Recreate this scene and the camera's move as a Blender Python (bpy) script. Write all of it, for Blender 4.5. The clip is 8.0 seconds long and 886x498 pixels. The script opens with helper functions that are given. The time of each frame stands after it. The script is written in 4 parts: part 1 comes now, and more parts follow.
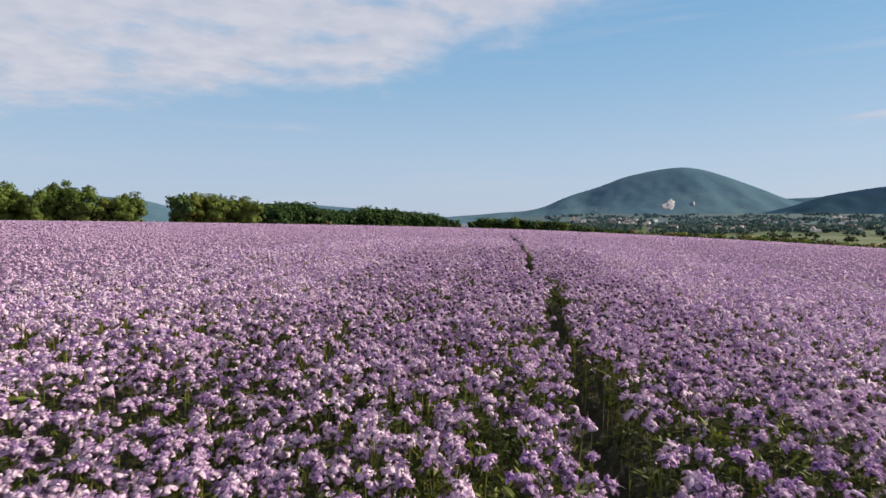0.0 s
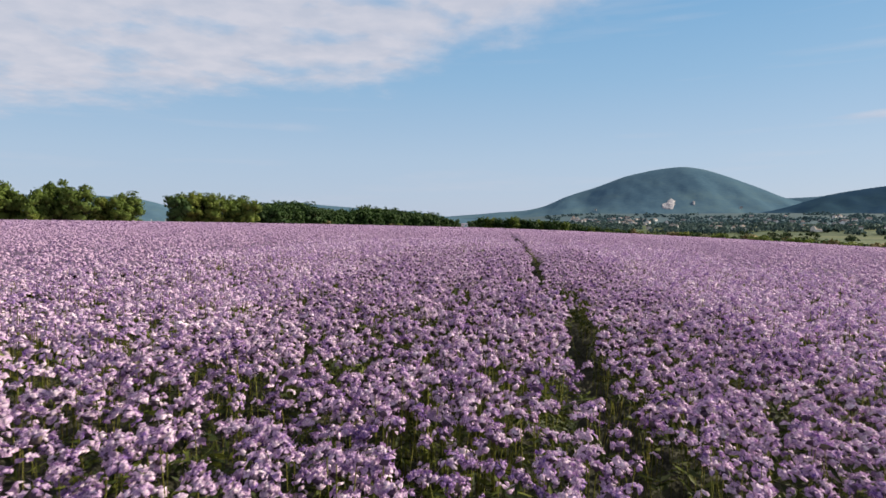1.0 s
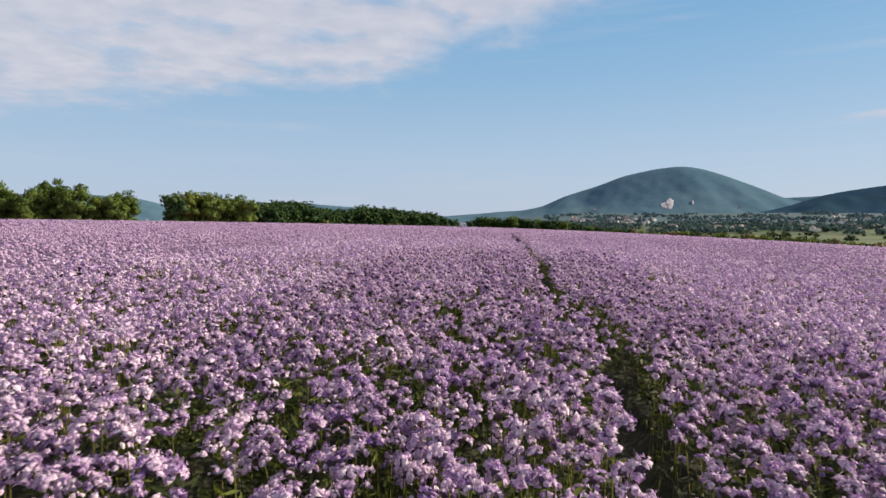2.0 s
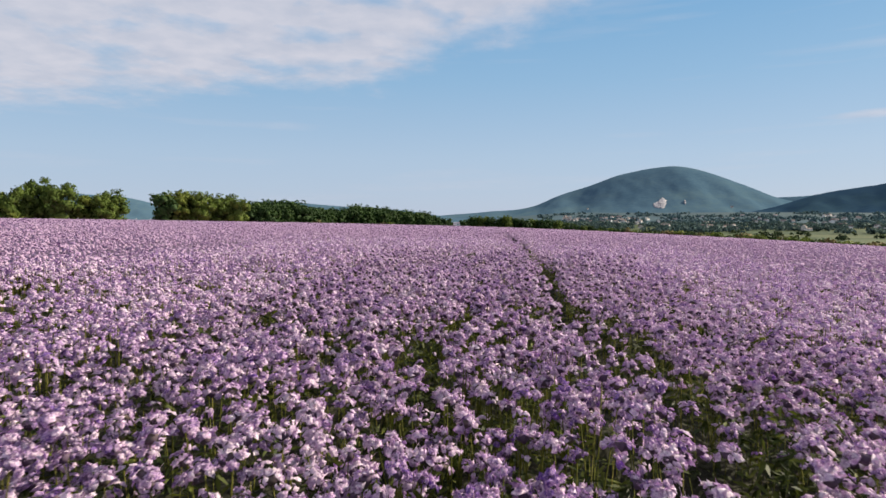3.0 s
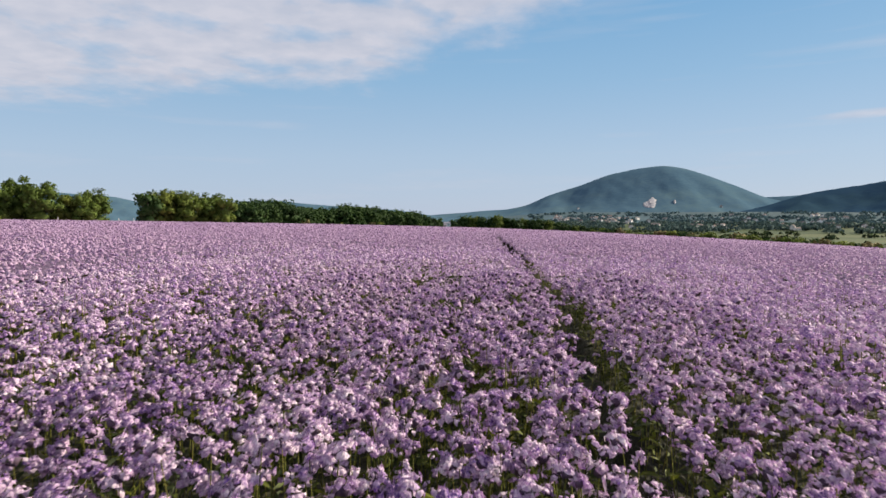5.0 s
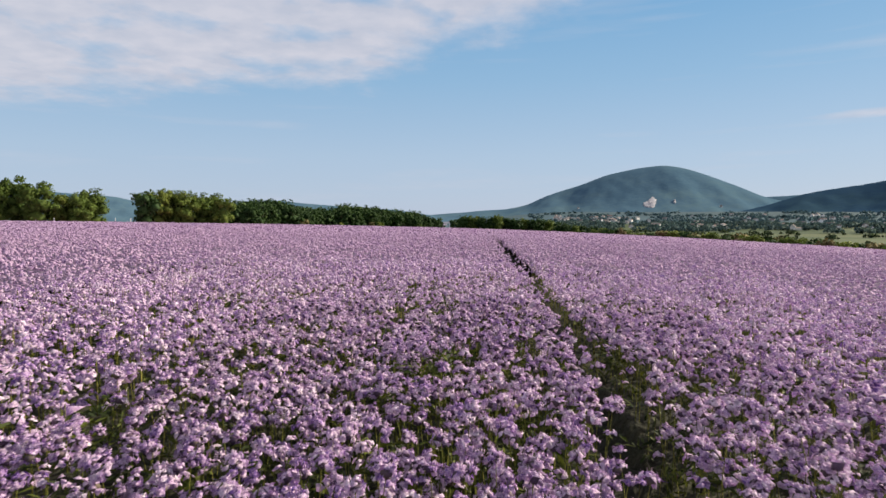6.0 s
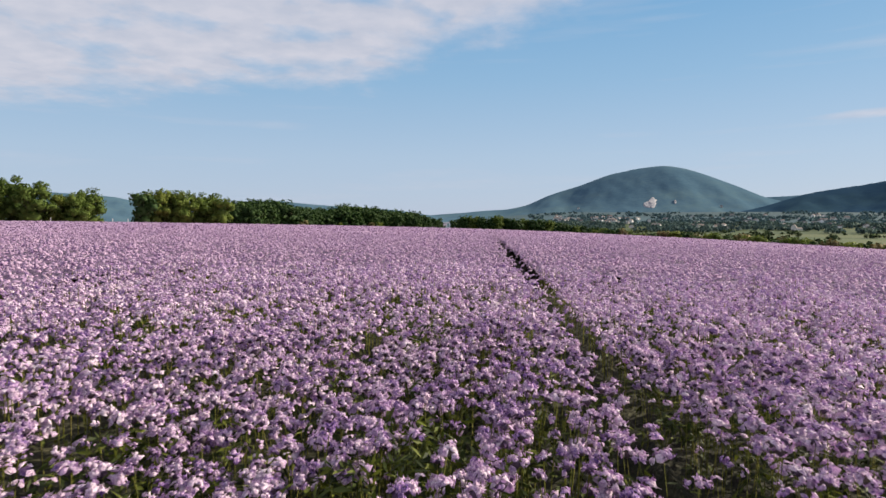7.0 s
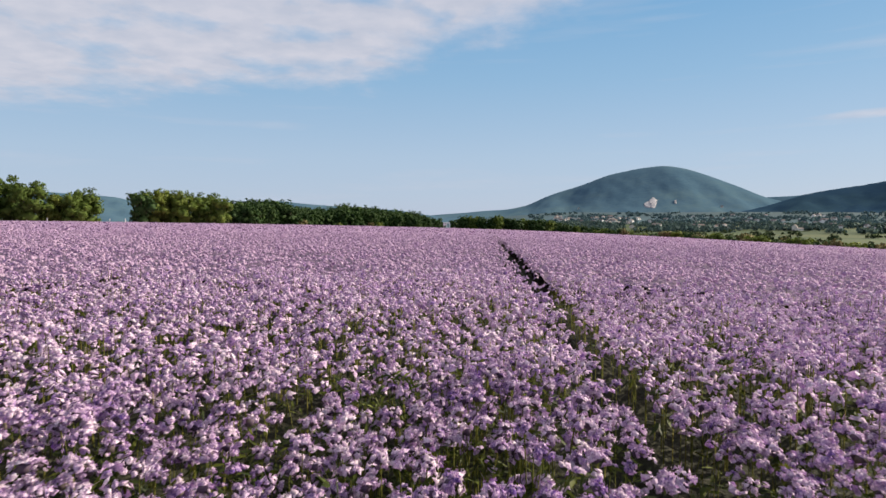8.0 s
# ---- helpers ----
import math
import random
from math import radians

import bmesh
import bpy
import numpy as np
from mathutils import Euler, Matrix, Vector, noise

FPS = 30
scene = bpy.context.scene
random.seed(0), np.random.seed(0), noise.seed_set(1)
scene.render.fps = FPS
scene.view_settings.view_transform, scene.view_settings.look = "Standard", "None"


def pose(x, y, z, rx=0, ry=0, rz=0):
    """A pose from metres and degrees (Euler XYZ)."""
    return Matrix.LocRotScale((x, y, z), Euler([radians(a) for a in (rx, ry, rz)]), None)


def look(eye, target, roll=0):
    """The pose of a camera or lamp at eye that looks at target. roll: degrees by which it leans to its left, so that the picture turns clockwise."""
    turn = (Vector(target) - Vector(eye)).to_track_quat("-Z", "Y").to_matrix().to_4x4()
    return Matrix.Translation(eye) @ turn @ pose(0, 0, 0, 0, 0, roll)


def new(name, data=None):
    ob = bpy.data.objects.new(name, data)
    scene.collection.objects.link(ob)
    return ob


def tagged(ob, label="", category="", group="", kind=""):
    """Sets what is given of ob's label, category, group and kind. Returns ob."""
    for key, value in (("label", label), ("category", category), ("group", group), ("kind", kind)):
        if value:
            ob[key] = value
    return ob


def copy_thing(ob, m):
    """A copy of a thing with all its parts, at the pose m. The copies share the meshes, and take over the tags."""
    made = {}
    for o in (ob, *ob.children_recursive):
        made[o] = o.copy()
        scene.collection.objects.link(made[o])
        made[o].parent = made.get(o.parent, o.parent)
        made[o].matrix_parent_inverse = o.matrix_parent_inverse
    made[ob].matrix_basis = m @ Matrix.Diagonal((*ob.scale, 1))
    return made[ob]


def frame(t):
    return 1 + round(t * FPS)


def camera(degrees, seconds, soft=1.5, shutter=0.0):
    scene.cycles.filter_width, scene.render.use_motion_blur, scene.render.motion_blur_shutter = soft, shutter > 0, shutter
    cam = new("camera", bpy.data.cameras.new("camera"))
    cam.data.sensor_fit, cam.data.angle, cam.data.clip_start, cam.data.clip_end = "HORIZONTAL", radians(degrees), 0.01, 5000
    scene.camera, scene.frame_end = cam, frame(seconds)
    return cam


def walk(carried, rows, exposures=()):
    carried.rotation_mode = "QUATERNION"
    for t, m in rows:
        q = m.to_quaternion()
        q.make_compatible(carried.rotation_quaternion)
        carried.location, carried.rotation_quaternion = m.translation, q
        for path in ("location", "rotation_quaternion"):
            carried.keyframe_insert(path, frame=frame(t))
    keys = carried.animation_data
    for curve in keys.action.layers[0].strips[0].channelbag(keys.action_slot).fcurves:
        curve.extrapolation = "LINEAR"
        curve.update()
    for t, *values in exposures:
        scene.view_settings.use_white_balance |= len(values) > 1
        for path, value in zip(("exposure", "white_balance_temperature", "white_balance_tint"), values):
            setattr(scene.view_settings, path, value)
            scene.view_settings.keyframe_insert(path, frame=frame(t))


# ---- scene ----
PATH = [
    (0.0, pose(-0.542, 0.000, 0.900, 87.05, 0, 5.35)),
    (0.5, pose(-0.560, 0.883, 0.880, 87.04, 0, 5.35)),
    (1.0, pose(-0.571, 1.754, 0.865, 87.01, 0, 5.35)),
    (1.5, pose(-0.583, 2.620, 0.846, 86.99, 0, 5.37)),
    (1.7, pose(-0.590, 2.960, 0.837, 86.98, 0, 5.34)),
    (2.8, pose(-0.615, 4.818, 0.778, 86.95, 0, 4.73)),
    (3.0, pose(-0.619, 5.162, 0.768, 86.92, 0, 4.60)),
    (3.3, pose(-0.626, 5.680, 0.753, 86.90, 0, 4.45)),
    (3.4, pose(-0.628, 5.855, 0.748, 86.90, 0, 4.14)),
    (3.5, pose(-0.631, 6.028, 0.743, 86.89, 0, 3.76)),
    (3.6, pose(-0.634, 6.203, 0.738, 86.89, 0, 3.71)),
    (4.0, pose(-0.645, 6.900, 0.720, 86.89, 0, 3.72)),
    (4.2, pose(-0.645, 7.240, 0.716, 86.89, 0, 3.73)),
    (5.3, pose(-0.616, 9.110, 0.950, 86.86, 0, 3.71)),
    (5.5, pose(-0.614, 9.459, 0.983, 86.85, 0, 3.71)),
    (6.0, pose(-0.617, 10.321, 0.990, 86.85, 0, 3.70)),
    (6.5, pose(-0.612, 11.159, 0.966, 86.86, 0, 3.70)),
    (7.0, pose(-0.606, 11.990, 0.940, 86.88, 0, 3.72)),
    (7.5, pose(-0.590, 12.820, 0.917, 86.88, 0, 3.72)),
    (8.0, pose(-0.566, 13.680, 0.898, 86.89, 0, 3.74)),
]
cam = camera(74.0, 8.0, soft=1.5, shutter=0.12)
walk(cam, PATH, exposures=[(0.0, 0.40)])

# ---- light ----
SUN_AZ, SUN_EL = 64.0, 28.0          # clockwise from +y, and height, in degrees
world = bpy.data.worlds.new("sky")
scene.world = world
world.use_nodes = True


WISP = (0.535, 0.140)


def build_sky():
    nt = world.node_tree
    nt.nodes.clear()
    N, L = nt.nodes.new, nt.links.new
    out, bg, sky = N("ShaderNodeOutputWorld"), N("ShaderNodeBackground"), N("ShaderNodeTexSky")
    sky.sky_type, sky.sun_disc = "NISHITA", False
    sky.sun_elevation, sky.sun_rotation = radians(SUN_EL), radians(SUN_AZ)
    sky.air_density, sky.dust_density, sky.ozone_density, sky.altitude = 1.0, 0.5, 2.5, 0
    bg.inputs[1].default_value = 0.091

    def math_node(op, a, b=None):
        m = N("ShaderNodeMath")
        m.operation = op
        for i, v in enumerate((a, b)):
            if v is None:
                continue
            if isinstance(v, (int, float)):
                m.inputs[i].default_value = v
            else:
                L(v, m.inputs[i])
        return m.outputs[0]

    # the cloud deck: directions met with a flat layer high above
    tc, sep = N("ShaderNodeTexCoord"), N("ShaderNodeSeparateXYZ")
    L(tc.outputs["Generated"], sep.inputs[0])
    zz = math_node("ADD", math_node("MAXIMUM", sep.outputs[2], 0.0), 0.12)
    u, v = math_node("DIVIDE", sep.outputs[0], zz), math_node("DIVIDE", sep.outputs[1], zz)
    com = N("ShaderNodeCombineXYZ")
    L(u, com.inputs[0]), L(v, com.inputs[1])
    n1 = N("ShaderNodeTexNoise")
    n1.inputs["Scale"].default_value, n1.inputs["Detail"].default_value, n1.inputs["Roughness"].default_value = 3.2, 8, 0.6
    L(com.outputs[0], n1.inputs["Vector"])
    # edge of the deck: two straight fronts that meet, roughened by noise
    left = math_node("SUBTRACT", math_node("ADD", 2.9, math_node("MULTIPLY", u, 0.02)), v)
    right = math_node("SUBTRACT", math_node("SUBTRACT", 2.42, math_node("MULTIPLY", u, 0.82)), v)
    front = math_node("MINIMUM", left, right)
    front = math_node("ADD", front, math_node("MULTIPLY", math_node("SUBTRACT", n1.outputs[0], 0.5), 0.9))
    ramp = N("ShaderNodeMapRange")
    ramp.interpolation_type = "SMOOTHSTEP"
    ramp.inputs[1].default_value, ramp.inputs[2].default_value = -0.12, 0.4
    L(front, ramp.inputs[0])
    holes = N("ShaderNodeMapRange")
    n2 = N("ShaderNodeTexNoise")
    n2.inputs["Scale"].default_value, n2.inputs["Detail"].default_value = 3.6, 7
    L(com.outputs[0], n2.inputs["Vector"])
    holes.inputs[1].default_value, holes.inputs[2].default_value = 0.31, 0.47
    holes.inputs[3].default_value = 0.42
    L(n2.outputs[0], holes.inputs[0])
    dens = math_node("MULTIPLY", math_node("MULTIPLY", ramp.outputs[0], holes.outputs[0]), 0.86)
    # thin wisps elsewhere, drawn out along the horizon
    n3, wm = N("ShaderNodeTexNoise"), N("ShaderNodeMapping")
    wm.inputs["Scale"].default_value = (2.0, 2.0, 26.0)
    L(tc.outputs["Generated"], wm.inputs[0]), L(wm.outputs[0], n3.inputs["Vector"])
    n3.inputs["Scale"].default_value, n3.inputs["Detail"].default_value = 1.1, 4
    wisp = N("ShaderNodeMapRange")
    wisp.inputs[1].default_value, wisp.inputs[2].default_value, wisp.inputs[4].default_value = 0.55, 0.8, 0.35
    L(n3.outputs[0], wisp.inputs[0])
    dens = math_node("MAXIMUM", dens, wisp.outputs[0])
    # one short streak low over the dark ridge
    along = math_node("POWER", math_node("ABSOLUTE", math_node("DIVIDE", math_node("SUBTRACT", sep.outputs[0], WISP[0]), 0.075)), 2.0)
    above = math_node("POWER", math_node("ABSOLUTE", math_node("DIVIDE", math_node("SUBTRACT", sep.outputs[2], WISP[1]), 0.0075)), 2.0)
    core = math_node("SUBTRACT", math_node("ADD", math_node("MULTIPLY", n1.outputs[0], 1.2), 0.4), math_node("ADD", along, above))
    ahead = math_node("GREATER_THAN", sep.outputs[1], 0.0)
    streak = math_node("MULTIPLY", math_node("MULTIPLY", math_node("MINIMUM", math_node("MAXIMUM", core, 0.0), 1.0), 0.6), ahead)
    dens = math_node("MAXIMUM", dens, streak)
    # moist air: paler towards the horizon, clear blue above
    grad = N("ShaderNodeValToRGB")
    e = grad.color_ramp.elements
    e[0].position, e[0].color = 0.0, (0.402, 0.474, 0.602, 1)
    e[1].position, e[1].color = 1.0, (0.060, 0.150, 0.340, 1)
    for p, c in ((0.10, (0.352, 0.463, 0.606)), (0.22, (0.240, 0.404, 0.586)), (0.36, (0.146, 0.334, 0.556))):
        k = e.new(p)
        k.color = (*c, 1)
    L(sep.outputs[2], grad.inputs[0])
    gain = N("ShaderNodeVectorMath")
    gain.operation = "SCALE"
    gain.inputs["Scale"].default_value = 10.0
    L(grad.outputs[0], gain.inputs[0])
    air = N("ShaderNodeMix")
    air.data_type = "RGBA"
    air.inputs["Factor"].default_value = 0.9
    L(sky.outputs[0], air.inputs["A"]), L(gain.outputs[0], air.inputs["B"])
    mix = N("ShaderNodeMix")
    mix.data_type = "RGBA"
    L(dens, mix.inputs["Factor"]), L(air.outputs["Result"], mix.inputs["A"])
    puff = N("ShaderNodeMix")
    puff.data_type = "RGBA"
    puff.inputs["A"].default_value, puff.inputs["B"].default_value = (4.75, 4.85, 5.6, 1), (5.7, 5.55, 6.1, 1)
    lump = N("ShaderNodeMapRange")
    lump.inputs[1].default_value, lump.inputs[2].default_value = 0.35, 0.65
    n4 = N("ShaderNodeTexNoise")
    n4.inputs["Scale"].default_value, n4.inputs["Detail"].default_value = 7.0, 6
    L(com.outputs[0], n4.inputs["Vector"]), L(n4.outputs[0], lump.inputs[0]), L(lump.outputs[0], puff.inputs["Factor"])
    L(puff.outputs["Result"], mix.inputs["B"])
    L(mix.outputs["Result"], bg.inputs[0]), L(bg.outputs[0], out.inputs[0])


build_sky()

az, el = radians(SUN_AZ), radians(SUN_EL)
sun = new("sun", bpy.data.lights.new("sun", "SUN"))
sun.data.energy, sun.data.angle, sun.data.color = 6.0, radians(0.6), (1.0, 0.885, 0.70)
sun.matrix_world = look((0, 0, 0), (-math.sin(az) * math.cos(el), -math.cos(az) * math.cos(el), -math.sin(el)))


# ---- materials ----
def material(name, colours, scale, rough=0.8, translucent=0.0, island=0.0, noise_detail=6, bump=0.0, bump_scale=None, low=0.3, high=0.7, spec=0.2, obj_random=0.0, big=0.0, fine=0.0, through_tint=(1, 1, 1), punch=0.0):
    """A surface whose colour runs through `colours` by noise of the given size, by piece and by a broad second noise."""
    m = bpy.data.materials.new(name)
    m.use_nodes = True
    nt = m.node_tree
    N, L = nt.nodes.new, nt.links.new
    bsdf, out = nt.nodes["Principled BSDF"], nt.nodes["Material Output"]
    bsdf.inputs["Roughness"].default_value = rough
    bsdf.inputs["Specular IOR Level"].default_value = spec
    geo = N("ShaderNodeNewGeometry")
    no = N("ShaderNodeTexNoise")
    no.inputs["Scale"].default_value, no.inputs["Detail"].default_value = scale, noise_detail
    L(geo.outputs["Position"], no.inputs["Vector"])
    mr = N("ShaderNodeMapRange")
    mr.inputs[1].default_value, mr.inputs[2].default_value = low, high
    L(no.outputs[0], mr.inputs[0])
    value = mr.outputs[0]

    def blend(v, other, w):
        mx = N("ShaderNodeMix")
        mx.inputs[0].default_value = w
        L(v, mx.inputs[2]), L(other, mx.inputs[3])
        return mx.outputs[0]

    if island:
        value = blend(value, geo.outputs["Random Per Island"], island)
    if obj_random:
        oi = N("ShaderNodeObjectInfo")
        value = blend(value, oi.outputs["Random"], obj_random)
    if fine:
        nf, mf = N("ShaderNodeTexNoise"), N("ShaderNodeMapRange")
        nf.inputs["Scale"].default_value, nf.inputs["Detail"].default_value = scale * 11, 3
        L(geo.outputs["Position"], nf.inputs["Vector"])
        mf.inputs[1].default_value, mf.inputs[2].default_value = 0.36, 0.64
        L(nf.outputs[0], mf.inputs[0])
        value = blend(value, mf.outputs[0], fine)
    if big:
        nb = N("ShaderNodeTexNoise")
        nb.inputs["Scale"].default_value = scale * 0.09
        L(geo.outputs["Position"], nb.inputs["Vector"])
        mb = N("ShaderNodeMapRange")
        mb.inputs[1].default_value, mb.inputs[2].default_value = 0.35, 0.65
        L(nb.outputs[0], mb.inputs[0])
        value = blend(value, mb.outputs[0], big)
    if punch:
        mp = N("ShaderNodeMapRange")
        mp.inputs[1].default_value, mp.inputs[2].default_value = punch, 1 - punch
        L(value, mp.inputs[0])
        value = mp.outputs[0]
    ramp = N("ShaderNodeValToRGB")
    el_ = ramp.color_ramp.elements
    for i, c in enumerate(colours):
        e = el_[i] if i < 2 else el_.new(1.0)
        e.position = i / (len(colours) - 1) if i < 2 else i / (len(colours) - 1)
        e.color = (*c, 1)
    el_[1].position = 1 / (len(colours) - 1)
    L(value, ramp.inputs[0])
    L(ramp.outputs[0], bsdf.inputs["Base Color"])
    if bump:
        nbp, b = N("ShaderNodeTexNoise"), N("ShaderNodeBump")
        nbp.inputs["Scale"].default_value, nbp.inputs["Detail"].default_value = bump_scale or scale * 3, 5
        L(geo.outputs["Position"], nbp.inputs["Vector"])
        b.inputs["Strength"].default_value, b.inputs["Distance"].default_value = 1.0, bump
        L(nbp.outputs[0], b.inputs["Height"]), L(b.outputs[0], bsdf.inputs["Normal"])
    if translucent:
        tr, ms = N("ShaderNodeBsdfTranslucent"), N("ShaderNodeMixShader")
        tint = N("ShaderNodeMix")
        tint.data_type, tint.blend_type = "RGBA", "MULTIPLY"
        tint.inputs["Factor"].default_value, tint.inputs["B"].default_value = 1.0, (*through_tint, 1)
        L(ramp.outputs[0], tint.inputs["A"]), L(tint.outputs["Result"], tr.inputs[0])
        ms.inputs[0].default_value = translucent
        L(bsdf.outputs[0], ms.inputs[1]), L(tr.outputs[0], ms.inputs[2]), L(ms.outputs[0], out.inputs[0])
    return m


def parcels(name, colours, width):
    """Farmland: long strips of crop and meadow, each with its own green, mottled within."""
    m = material(name, colours, 0.03, 0.95, bump=0.3, bump_scale=0.4)
    nt = m.node_tree
    N, L = nt.nodes.new, nt.links.new
    geo, mp, vo, sep = N("ShaderNodeNewGeometry"), N("ShaderNodeMapping"), N("ShaderNodeTexVoronoi"), N("ShaderNodeSeparateColor")
    mp.inputs["Rotation"].default_value, mp.inputs["Scale"].default_value = (0, 0, 0.35), (1 / width, 2.6 / width, 0)
    vo.inputs["Scale"].default_value = 1.0
    L(geo.outputs["Position"], mp.inputs[0]), L(mp.outputs[0], vo.inputs["Vector"]), L(vo.outputs["Color"], sep.inputs[0])
    ramp = [n for n in nt.nodes if n.type == "VALTORGB"][0]
    mottle = ramp.inputs[0].links[0].from_socket
    mx = N("ShaderNodeMix")
    mx.inputs[0].default_value = 0.7
    L(mottle, mx.inputs[2]), L(sep.outputs[0], mx.inputs[3]), L(mx.outputs[0], ramp.inputs[0])
    return m


PETAL = material("lilac_petals", [(0.16, 0.076, 0.33), (0.49, 0.320, 0.53), (0.72, 0.560, 0.69), (0.90, 0.80, 0.845)], 13.0, 0.75, 0.24, island=0.30, through_tint=(0.80, 0.62, 1.0), big=0.12, low=0.36, high=0.64, fine=0.40, bump=0.008, bump_scale=150.0, punch=0.17)
# Bud colour, deepened to put shade inside and under each flower head.
BUD_SHADE = material("bud_shade_core", [(0.07, 0.045, 0.09), (0.11, 0.075, 0.11), (0.14, 0.12, 0.06)], 30.0, 0.85, island=0.5)
STEM = material("green_stem", [(0.06, 0.07, 0.012), (0.14, 0.15, 0.026), (0.26, 0.23, 0.06)], 6.0, 0.7, 0.15, island=0.6)
LEAF = material("fern_leaf", [(0.010, 0.018, 0.004), (0.035, 0.050, 0.009), (0.18, 0.205, 0.027)], 5.0, 0.6, 0.3, island=0.6)
PETAL_FAR = material("lilac_petals_massed", [(0.30, 0.190, 0.355), (0.44, 0.305, 0.45), (0.54, 0.405, 0.525)], 9.0, 0.8, 0.2, island=0.3, through_tint=(0.80, 0.62, 1.0), big=0.2, low=0.36, high=0.64)
SOIL = material("dry_soil", [(0.03, 0.024, 0.016), (0.055, 0.045, 0.032), (0.085, 0.07, 0.05)], 6.0, 0.95, bump=0.03, big=0.3)
# Stem and leaf layer; the shade below the blooms is put into this near-black.
UNDER_SHADE = material("undergrowth", [(0.014, 0.013, 0.010), (0.028, 0.028, 0.015), (0.05, 0.048, 0.026)], 4.0, 0.9, bump=0.1, bump_scale=9.0, big=0.3)
# Petal violet turned down to stand for shaded blooms beneath the tops.
BLOOM_SHADE = material("lower_blooms", [(0.07, 0.05, 0.085), (0.14, 0.095, 0.155), (0.22, 0.15, 0.23)], 5.0, 0.9, bump=0.1, bump_scale=9.0, big=0.3)
LAND = parcels("meadow_land", [(0.022, 0.042, 0.014), (0.038, 0.064, 0.019), (0.060, 0.081, 0.027), (0.092, 0.090, 0.040)], 190.0)
FAR_BLOOM = material("far_bloom", [(0.28, 0.16, 0.30), (0.43, 0.265, 0.43), (0.52, 0.34, 0.51)], 3.0, 0.9, bump=0.25, bump_scale=5.0, big=0.45)
BARK = material("bark", [(0.05, 0.04, 0.03), (0.10, 0.08, 0.06), (0.15, 0.13, 0.10)], 3.0, 0.95, bump=0.02)
CROWN_LIGHT = material("light_foliage", [(0.032, 0.064, 0.012), (0.095, 0.138, 0.023), (0.19, 0.21, 0.038)], 0.35, 0.7, 0.25, island=0.4, obj_random=0.5)
CROWN_DARK = material("dark_foliage", [(0.013, 0.032, 0.009), (0.028, 0.062, 0.014), (0.058, 0.10, 0.02)], 0.35, 0.7, 0.2, island=0.5, obj_random=0.25)
CROWN_DRY = material("dry_foliage", [(0.085, 0.075, 0.034), (0.14, 0.12, 0.05), (0.22, 0.185, 0.085)], 0.35, 0.8, 0.2, island=0.4, obj_random=0.3)
# Far woods: the blue of the air between is painted into these greens.
HAZE_FOREST = material("hazed_far_forest", [(0.045, 0.091, 0.137), (0.068, 0.121, 0.166), (0.092, 0.147, 0.162)], 0.006, 0.95, bump=1.6, bump_scale=0.03, big=0.35, fine=0.35, spec=0.0)
HAZE_FOREST_DARK = material("hazed_dark_forest", [(0.018, 0.041, 0.077), (0.025, 0.053, 0.087), (0.034, 0.067, 0.087)], 0.006, 0.95, bump=1.6, bump_scale=0.03, big=0.35, fine=0.35, spec=0.0)
# Pale limestone, dulled to blue-grey with the haze over it.
QUARRY = material("hazed_quarry_rock", [(0.22, 0.22, 0.25), (0.34, 0.33, 0.35), (0.44, 0.42, 0.43)], 0.03, 0.95, bump=3.0)
# Two steps of haze mixed into the tree greens, the farther one bluer.
HAZE_VALLEY = material("valley_trees", [(0.040, 0.074, 0.082), (0.056, 0.094, 0.095), (0.085, 0.122, 0.098)], 0.02, 0.9, 0.3, island=0.5)
HAZE_VALLEY_FAR = material("hazed_valley_far", [(0.046, 0.088, 0.112), (0.058, 0.104, 0.124), (0.075, 0.122, 0.128)], 0.02, 0.95, 0.3, island=0.5)
HEDGE = material("valley_hedges", [(0.030, 0.050, 0.026), (0.055, 0.080, 0.034), (0.10, 0.12, 0.05)], 0.03, 0.9, island=0.5)
PLASTER = material("house_plaster", [(0.42, 0.40, 0.39), (0.62, 0.60, 0.58), (0.82, 0.81, 0.80)], 0.2, 0.9, obj_random=0.7)
# Tile red greyed down to include the haze over the village.
TILE = material("hazed_roof_tile", [(0.13, 0.095, 0.09), (0.17, 0.135, 0.125), (0.20, 0.18, 0.175)], 0.5, 0.85, obj_random=0.7)


# ---- terrain ----
def smooth(a, b, x):
    t = np.clip((x - a) / (b - a), 0, 1)
    return t * t * (3 - 2 * t)


def canopy(x, y):
    """Height of the flower tops: level on the one side of the tramline, falling away on the other."""
    x, y = np.asarray(x, float), np.asarray(y, float)
    side = 1.3 * (1 - np.exp(np.minimum(x, 0) / 48))
    xp = np.clip(x, 0, 1e9)
    side = side - 0.034 * xp - 0.00042 * np.minimum(xp, 200) ** 2
    yc = np.clip(y, -60, 90)
    along = 0.00465 * yc - 0.000141 * yc ** 2 - 0.0207 * np.clip(y - 90, 0, 2500)
    field = np.maximum(side + along, -24)
    # the valley floor climbs again towards the mountain
    return field + 46 * smooth(800, 2700, np.hypot(x, y)) * smooth(-0.1, 0.15, np.arctan2(x, np.maximum(y, 1)))


HEIGHT = 0.72      # of the crop
X_RIGHT, Y_FAR = 110.0, 300.0


